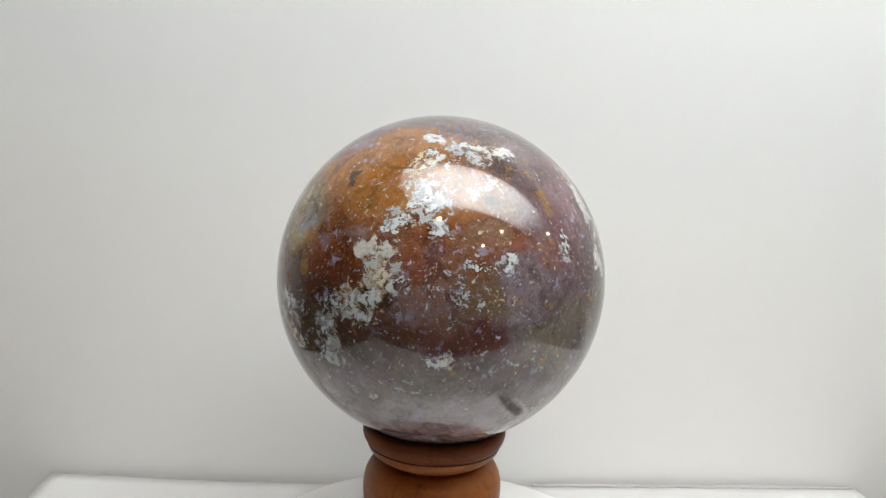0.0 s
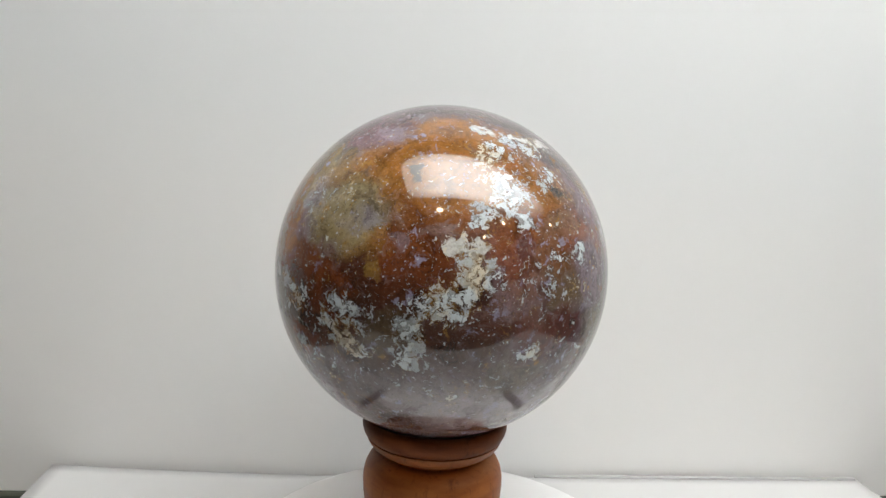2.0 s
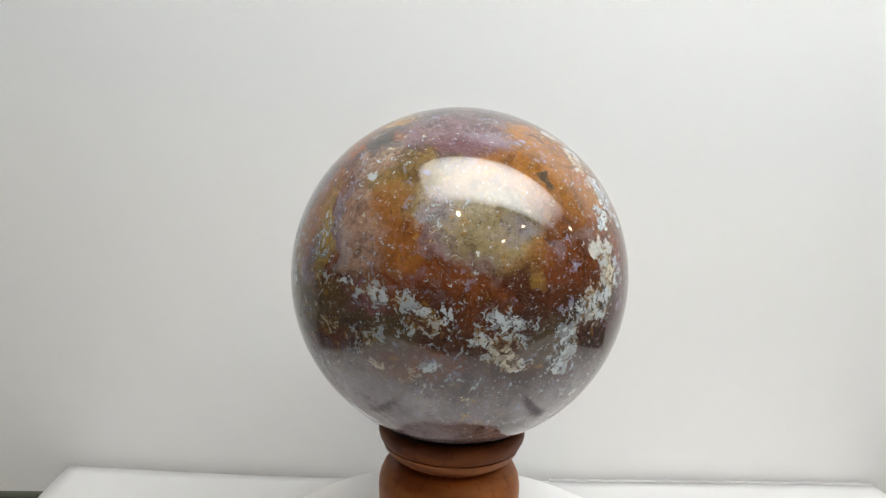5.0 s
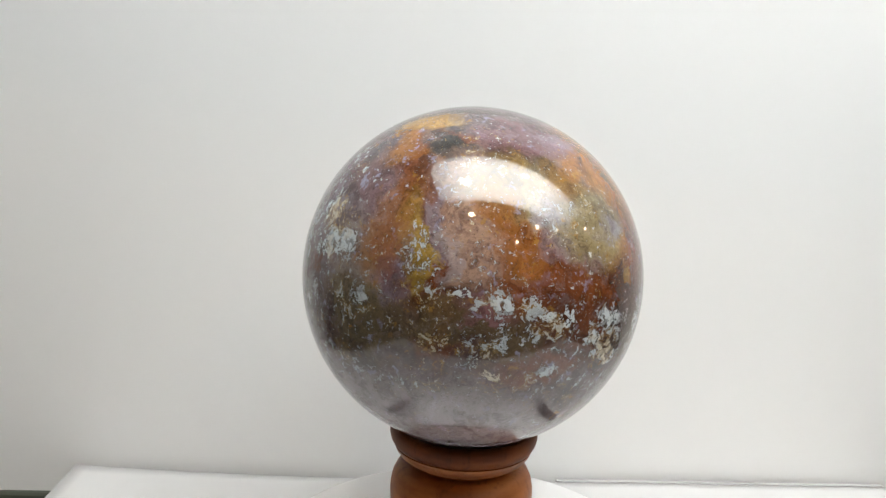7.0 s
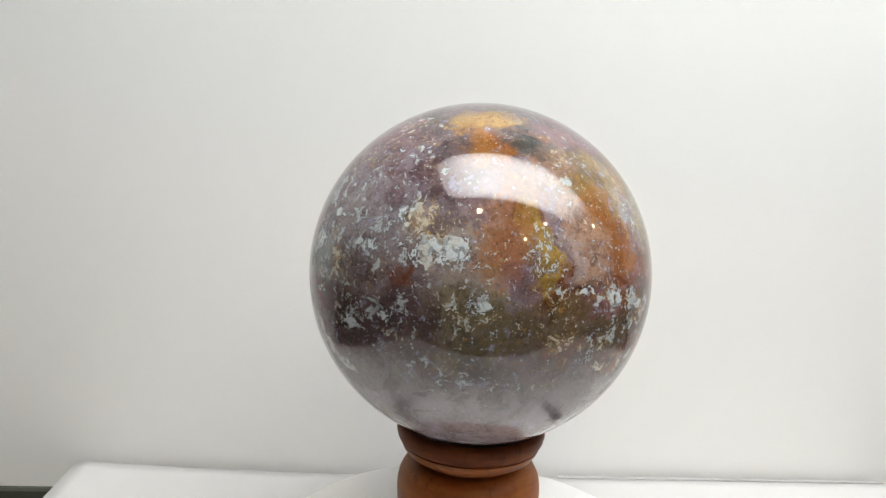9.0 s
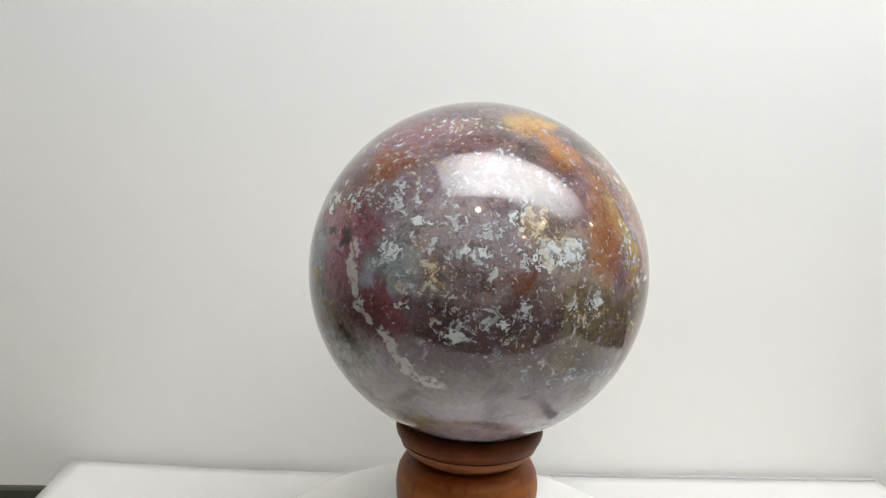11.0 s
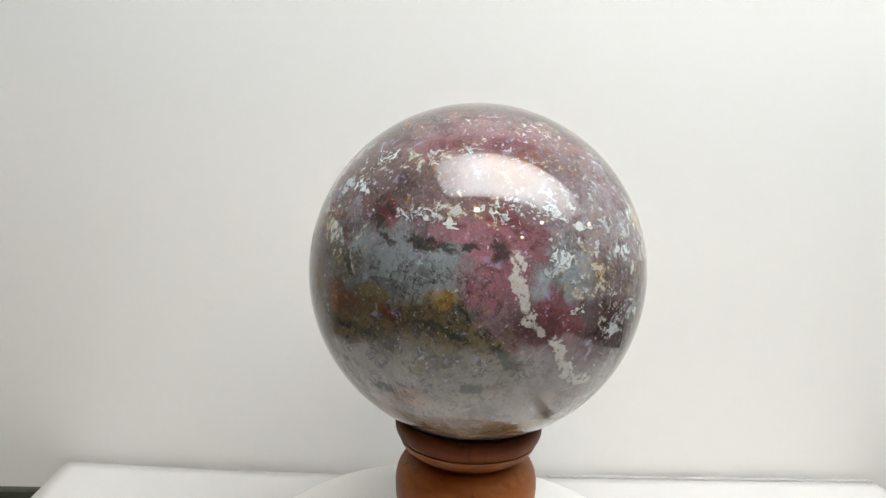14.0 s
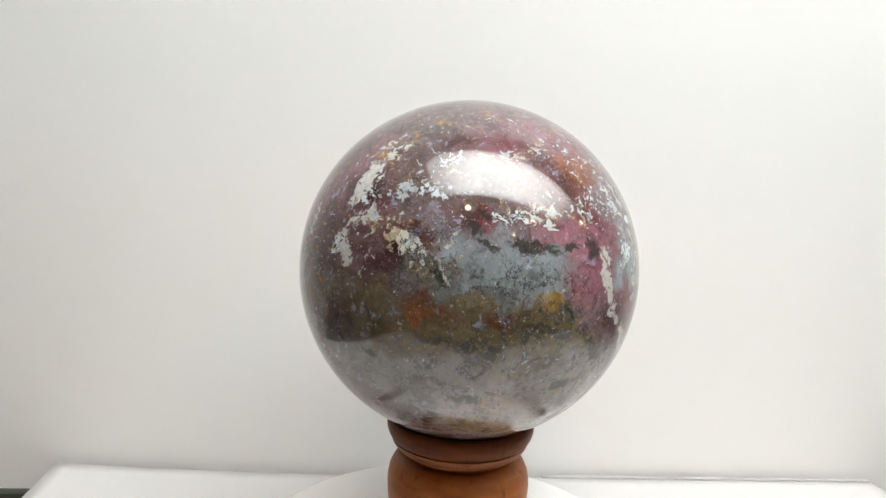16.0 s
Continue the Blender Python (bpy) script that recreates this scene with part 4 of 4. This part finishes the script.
# ---------------------------------------------------------------- other materials
def wood(name, low, high, pore, spec):
    m = Tree(name)
    p = m.node("ShaderNodeTexCoord").outputs["Object"]
    stretch = m.node("ShaderNodeMapping", {"Vector": p, "Scale": (60, 60, 260)}).outputs[0]
    streak = m.node("ShaderNodeMapping", {"Vector": p, "Scale": (180, 180, 22)}).outputs[0]
    rings = m.noise(stretch, 1.0, 4, 0.6).outputs[0]
    pores = m.noise(streak, 3.0, 4, 0.7).outputs[0]
    c = m.mix(m.ramp(rings, 0.3, 0.7), rgba(low), rgba(high))
    c = m.mix(m.ramp(pores, 0.52, 0.72, 0, 0.55), c, rgba(pore))
    m.bump(pores, 0.12, 0.0003)
    return m.put(colour=c, rough=m.ramp(rings, 0.3, 0.7, 0.40, 0.52), spec=spec)


STONE = build_stone()
WOOD = wood("turned_wood", (0.235, 0.066, 0.017), (0.390, 0.132, 0.035), (0.115, 0.034, 0.012), 0.22)
# one wood: lip and rim are darkened copies, the ball's shade in their colour
LIPWOOD = wood("half_shaded_wood", (0.150, 0.042, 0.011), (0.255, 0.080, 0.020), (0.072, 0.022, 0.008), 0.22)
SHADEWOOD = wood("shaded_wood", (0.082, 0.020, 0.006), (0.165, 0.046, 0.012), (0.024, 0.006, 0.002), 0.10)
WALL = paint("white_wall_paint", (0.80, 0.795, 0.785), 0.75, 0.025, 12.0, 0.08)
SHEET = paint("white_card", (0.61, 0.602, 0.596), 0.6, 0.02, 30.0, 0.06, 0.0002)
DISC = paint("white_plastic", (0.82, 0.812, 0.806), 0.4, 0.015, 30.0, 0.02, 0.0001)
BASE = paint("dark_plastic", (0.045, 0.042, 0.045), 0.5, 0.1, 40.0, 0.05)
TABLE = paint("dark_table_laminate", (0.075, 0.070, 0.066), 0.55, 0.06, 25.0, 0.05)
STRIP = paint("dark_green_edging", (0.055, 0.062, 0.045), 0.6, 0.15, 30.0)
SHADOWGREY = paint("shadow_grey", (0.45, 0.44, 0.44), 0.7, 0.05, 30.0)
ROOM = paint("dim_room_paint", (0.20, 0.18, 0.165), 0.8, 0.06, 4.0)
CARPET = paint("brown_carpet", (0.10, 0.085, 0.07), 0.9, 0.2, 20.0)
HOUSING = paint("lamp_housing", (0.7, 0.7, 0.7), 0.4, 0.03, 20.0)
PANEL = led_panel("led_diffuser", (0.945, 0.98, 0.985), 12.0)
BULB = glow("warm_bulb", (1.0, 0.72, 0.45), 100.0)


# ---------------------------------------------------------------- mesh helpers
def part(name, bm, material, parent=None, label=""):
    me = bpy.data.meshes.new(name)
    bm.normal_update()
    bm.to_mesh(me)
    bm.free()
    me.materials.append(material)
    ob = new(name, me)
    if parent:
        ob.parent = parent
    if label:
        tagged(ob, label)
    return ob


def smooth(ob):
    for f in ob.data.polygons:
        f.use_smooth = True
    return ob


def box(x0, x1, y0, y1, z0, z1, bevel=0.0, seg=2):
    bm = bmesh.new()
    bmesh.ops.create_cube(bm, size=1)
    for v in bm.verts:
        v.co = Vector(((x0 + x1) / 2 + v.co.x * (x1 - x0), (y0 + y1) / 2 + v.co.y * (y1 - y0), (z0 + z1) / 2 + v.co.z * (z1 - z0)))
    if bevel:
        bmesh.ops.bevel(bm, geom=bm.edges[:], offset=bevel, segments=seg, affect="EDGES", profile=0.5)
    return bm


def rounded_plate(w, d, r, z0, z1, n=8):
    """A flat plate with round corners."""
    bm = bmesh.new()
    ring = []
    for cx, cy, a0 in ((1, 1, 0), (-1, 1, 90), (-1, -1, 180), (1, -1, 270)):
        for i in range(n + 1):
            a = radians(a0 + 90 * i / n)
            ring.append((cx * (w / 2 - r) + r * math.cos(a), cy * (d / 2 - r) + r * math.sin(a)))
    low = [bm.verts.new((x, y, z0)) for x, y in ring]
    high = [bm.verts.new((x, y, z1)) for x, y in ring]
    bm.faces.new(list(reversed(low)))
    bm.faces.new(high)
    for i in range(len(ring)):
        j = (i + 1) % len(ring)
        bm.faces.new((low[i], low[j], high[j], high[i]))
    return bm


def lathe(profile, seg=96):
    """A turned body from (radius, height) pairs, from the bottom up."""
    bm = bmesh.new()
    rows = []
    for r, z in profile:
        if r < 1e-6:
            rows.append([bm.verts.new((0, 0, z))])
        else:
            rows.append([bm.verts.new((r * math.cos(2 * math.pi * i / seg), r * math.sin(2 * math.pi * i / seg), z)) for i in range(seg)])
    for a, b in zip(rows, rows[1:]):
        for i in range(seg):
            j = (i + 1) % seg
            if len(a) == 1 and len(b) > 1:
                bm.faces.new((a[0], b[j], b[i]))
            elif len(b) == 1 and len(a) > 1:
                bm.faces.new((a[i], a[j], b[0]))
            elif len(a) > 1:
                bm.faces.new((a[i], a[j], b[j], b[i]))
    return bm


def arc(r0, z0, a0, a1, rad, n=8, sx=1.0):
    """Points of a rounded bead about (r0, z0) between two angles."""
    return [(r0 + sx * rad * math.cos(radians(a0 + (a1 - a0) * i / n)), z0 + rad * math.sin(radians(a0 + (a1 - a0) * i / n))) for i in range(n + 1)]


# ---------------------------------------------------------------- the setting
def build_room():
    x0, x1, y0 = -1.6, 2.2, -2.2
    z0, z1 = -0.76, 1.65
    # the wall behind the table stands askew to the camera, as the sheet does
    wall = tagged(part("wall_north", box(-2.2, 2.8, 0, 0.1, z0, z1), WALL), "plain white painted wall behind the table", "wall", kind="structure")
    wall.matrix_world = pose(0, WALL_Y, 0, 0, 0, YAW)
    tagged(part("wall_south", box(x0, x1, y0 - 0.1, y0, z0, z1), ROOM), "dim plain room wall", "wall", kind="structure")
    tagged(part("wall_west", box(x0 - 0.1, x0, y0, 0.5, z0, z1), ROOM), "dim plain room wall", "wall", kind="structure")
    tagged(part("wall_east", box(x1, x1 + 0.1, y0, 0.7, z0, z1), ROOM), "dim plain room wall", "wall", kind="structure")
    tagged(part("floor", box(x0, x1, y0, 0.7, z0 - 0.05, z0), CARPET), "dark brown carpeted floor", "floor", kind="structure")
    tagged(part("ceiling", box(x0, x1, y0, 0.7, z1, z1 + 0.05), ROOM), "dim plain ceiling", "ceiling", kind="structure")


YAW = 4.6
WALL_Y = 0.259


def build_table():
    table = tagged(new("table"), "dark laminate table standing against the wall", "table")
    table.matrix_world = pose(0, 0, TABLE_Z, 0, 0, YAW)
    part("tabletop", box(-0.55, 0.75, -0.33, WALL_Y - 0.004, -0.025, 0, 0.002), TABLE, table)
    part("edging", box(-0.55, 0.75, WALL_Y - 0.004, WALL_Y - 0.0008, -0.025, 0.0030, 0.0008, 1), STRIP, table, "dark green strip along the wall")
    for x in (-0.5, 0.66):
        for y in (-0.29, 0.2):
            part("leg", box(x, x + 0.04, y, y + 0.04, -0.7494, -0.025, 0.003), TABLE, table)


def build_sheet():
    """The white card: a stiff slab of it, one far corner of its top sheet curling up."""
    bm = bmesh.new()
    nx, ny = 60, 40
    w, d = 0.298, 0.205
    top = [[None] * (ny + 1) for _ in range(nx + 1)]
    for i in range(nx + 1):
        for j in range(ny + 1):
            u, v = i / nx, j / ny
            lift = 0.0035 * max(0.0, 1 - u / 0.42) ** 2 * v ** 2
            top[i][j] = bm.verts.new((u * w, (v - 1) * d, lift))
    for i in range(nx):
        for j in range(ny):
            bm.faces.new((top[i][j], top[i + 1][j], top[i + 1][j + 1], top[i][j + 1]))
    res = bmesh.ops.extrude_face_region(bm, geom=bm.faces[:])
    low = [g for g in res["geom"] if isinstance(g, bmesh.types.BMVert)]
    for v in low:
        v.co.z -= 0.0016
    bmesh.ops.recalc_face_normals(bm, faces=bm.faces[:])
    card = smooth(part("white_card", bm, SHEET))
    tagged(card, "white card sheet with one far corner curling up", "card")
    card.matrix_world = pose(-0.1325, 0.2450, 0, 0, 0, YAW)
    # grey strip stands in for the soft shadow line at the far edge
    part("shadow_strip", box(0.172, 0.297, -0.0005, 0.0011, -0.0012, 0.0006, 0.0002, 1), SHADOWGREY, card, "thin grey strip drawn in for the soft shadow along its far edge")
    slab = part("foam_slab", box(0.002, 0.296, -0.203, -0.002, TABLE_Z, -0.0017, 0.001), SHEET)
    tagged(slab, "white foam slab lying on the table under the card", "board")
    slab.matrix_world = pose(-0.1325, 0.2450, 0, 0, 0, YAW)


# ---------------------------------------------------------------- things that turn
def build_turntable():
    """A fixed round white plate with two dark grips, and the small plate that turns in its middle."""
    plate = tagged(new("display_plate"), "round white display plate with two dark grips on the card", "plate")
    plate.matrix_world = pose(*AXIS, 0)
    r, top = 0.0512, DISC_Z - 0.0022
    profile = [(0, 0.0002), (r - 0.003, 0.0002)] + arc(r - 0.0015, 0.0017, -90, 0, 0.0015, 5) + arc(r - 0.0012, top - 0.0012, 0, 90, 0.0012, 5) + [(0, top)]
    smooth_edges(part("body", lathe(profile), DISC, plate))
    for x, y0, y1, lean in ((-0.0405, -0.036, 0.001, 9), (0.0425, -0.031, 0.010, -1)):
        grip = part("grip", box(-0.0024, 0.0024, y0, y1, top + 0.0001, top + 0.0022, 0.0008), BASE, plate, "dark rubber grip")
        grip.matrix_basis = pose(x, 0, 0, 0, 0, lean)
    r = 0.026
    turner = [(0, -0.002)] + arc(r - 0.0006, -0.0014, -90, 0, 0.0006, 3) + arc(r - 0.0006, -0.0006, 0, 90, 0.0006, 3) + [(0, 0)]
    disc = smooth_edges(part("turntable", lathe(turner), DISC))
    tagged(disc, "small round white turntable set in the display plate", "turntable")
    disc.matrix_world = pose(*AXIS, DISC_Z)
    return disc


def smooth_edges(ob, angle=35):
    smooth(ob)
    ob.data.set_sharp_from_angle(angle=radians(angle))
    return ob


def build_stand():
    """Turned wooden stand: a cupped rim over a waist, a full bulb and a spread base."""
    stand = tagged(new("wooden_stand"), "turned reddish-brown wooden sphere stand on the turntable", "stand")
    h = SPHERE_Z - DISC_Z
    z = lambda k: h + k * R          # heights counted from the sphere's middle
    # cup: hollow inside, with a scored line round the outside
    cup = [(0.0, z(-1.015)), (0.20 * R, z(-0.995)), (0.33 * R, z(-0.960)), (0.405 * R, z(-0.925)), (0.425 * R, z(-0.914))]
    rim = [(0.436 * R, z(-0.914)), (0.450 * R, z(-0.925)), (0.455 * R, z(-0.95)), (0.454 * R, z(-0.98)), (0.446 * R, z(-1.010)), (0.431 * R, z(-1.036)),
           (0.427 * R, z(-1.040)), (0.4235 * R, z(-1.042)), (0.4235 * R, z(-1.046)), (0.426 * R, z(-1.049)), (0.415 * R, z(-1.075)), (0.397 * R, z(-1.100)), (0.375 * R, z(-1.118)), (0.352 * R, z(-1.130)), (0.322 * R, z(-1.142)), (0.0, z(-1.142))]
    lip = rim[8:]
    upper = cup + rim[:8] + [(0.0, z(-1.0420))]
    # rim coloured dark for the shade under the ball, lip less so
    smooth_edges(part("rim", lathe(list(reversed(upper))), SHADEWOOD, stand, "rim under the stone with the stone's shade in its colour"), 50)
    smooth_edges(part("lip", lathe(list(reversed([(0.0, z(-1.0422))] + lip))), LIPWOOD, stand, "turned lip below a scored line, less shade in its colour"), 50)
    bulb = [(0, z(-1.60)), (0.385 * R, z(-1.60)), (0.405 * R, z(-1.56)), (0.424 * R, z(-1.50)), (0.437 * R, z(-1.42)), (0.442 * R, z(-1.345)), (0.440 * R, z(-1.300)), (0.430 * R, z(-1.250)), (0.410 * R, z(-1.208)), (0.378 * R, z(-1.180)), (0.338 * R, z(-1.166)), (0.316 * R, z(-1.156)), (0.316 * R, z(-1.1422)), (0, z(-1.1422))]
    smooth_edges(part("bulb", lathe(bulb), WOOD, stand), 50)
    foot = [(0, 0), (0.50 * R, 0), (0.52 * R, 0.0008), (0.525 * R, 0.0022), (0.50 * R, 0.0042), (0.42 * R, 0.0054), (0.37 * R, z(-1.6002)), (0, z(-1.6002))]
    smooth_edges(part("foot", lathe(foot), WOOD, stand), 50)
    return stand


def build_sphere():
    bm = bmesh.new()
    bmesh.ops.create_uvsphere(bm, u_segments=192, v_segments=96, radius=R)
    ball = smooth(part("stone_sphere", bm, STONE))
    return tagged(ball, "polished ocean jasper sphere, brown, mauve and grey with chalky flecks", "stone sphere")


# ---------------------------------------------------------------- lamps
def build_lamps():
    lamp = tagged(new("led_panel_lamp"), "long white LED panel lamp hanging over the table", "lamp")
    lamp.matrix_world = pose(0.219, 0.030, 0.481)
    w, d = 0.770, 0.246
    part("housing", rounded_plate(w + 0.016, d + 0.016, 0.068, 0.001, 0.03), HOUSING, lamp)
    part("diffuser", rounded_plate(w, d, 0.06, -0.003, 0.0005), PANEL, lamp, "glowing diffuser")
    for x in (-w / 3, w / 3):
        part("cord", box(x - 0.002, x + 0.002, -0.002, 0.002, 0.03, 1.65 - lamp.location.z), BASE, lamp)
    # warm bulbs far off, each hanging on a cord from the ceiling
    eye = Vector((0.0, 0.17, 0.09))
    for way, size in (((-0.043, -0.669, 0.742), 0.050), ((0.595, -0.541, 0.594), 0.030), ((0.431, -0.753, 0.497), 0.024), ((0.897, -0.067, 0.438), 0.024)):
        way = Vector(way)
        reach = min((1.55 - eye.z) / way.z, (2.1 - eye.x) / max(way.x, 0.01), (eye.y + 2.1) / max(-way.y, 0.01))
        r = size * reach / 2.1
        lamp = tagged(new("pendant_bulb"), "small warm glowing bulb hanging from the ceiling", "bulb", "warm bulbs")
        lamp.matrix_world = Matrix.Translation(eye + way * reach)
        bm = bmesh.new()
        bmesh.ops.create_uvsphere(bm, u_segments=16, v_segments=10, radius=r)
        smooth(part("glass", bm, BULB, lamp))
        part("socket", lathe([(0, r * 0.85), (r * 0.5, r * 0.85), (r * 0.45, r * 1.6), (0, r * 1.7)], 16), BASE, lamp)
        part("cord", box(-0.003, 0.003, -0.003, 0.003, r * 1.6, 1.65 - lamp.location.z), BASE, lamp)


build_room()
build_table()
build_sheet()
TURNTABLE = build_turntable()
STAND = build_stand()
SPHERE = build_sphere()
build_lamps()


# ---------------------------------------------------------------- what moves
SPIN = ((0, 0.0), (0.5, 6.7), (1, 13.7), (1.5, 20.3), (2, 27.4), (2.5, 34.5), (3, 41.5), (3.5, 48.0), (4, 54.6), (4.2, 57.5), (4.9, 68.0), (5.6,
        78.3), (6.3, 89.4), (6.5, 92.5), (7, 100.4), (7.5, 108.4), (8, 116.5), (8.5, 125.0), (9, 134.1), (9.2, 137.6), (9.9, 149.6), (10.6, 161.9),
        (11.3, 174.0), (11.5, 177.4), (12, 185.7), (12.5, 194.3), (13, 202.9), (13.5, 211.4), (14, 220.1), (14.5, 229.2), (15, 237.5), (15.5, 245.5),
        (16, 253.4))


def motions():
    """The turntable goes round, and carries the stand and the stone a little off its axis."""
    turn, stand, ball = [], [], []
    for t, a in SPIN:
        c, s = math.cos(radians(a)), math.sin(radians(a))
        x, y = AXIS[0] + OFF[0] * c - OFF[1] * s, AXIS[1] + OFF[0] * s + OFF[1] * c
        turn.append((t, pose(*AXIS, DISC_Z, 0, 0, a)))
        stand.append((t, pose(x, y, DISC_Z, 0, 0, a)))
        ball.append((t, pose(x, y, SPHERE_Z, 0, 0, a)))
    walk(TURNTABLE, turn)
    walk(STAND, stand)
    walk(SPHERE, ball)


motions()
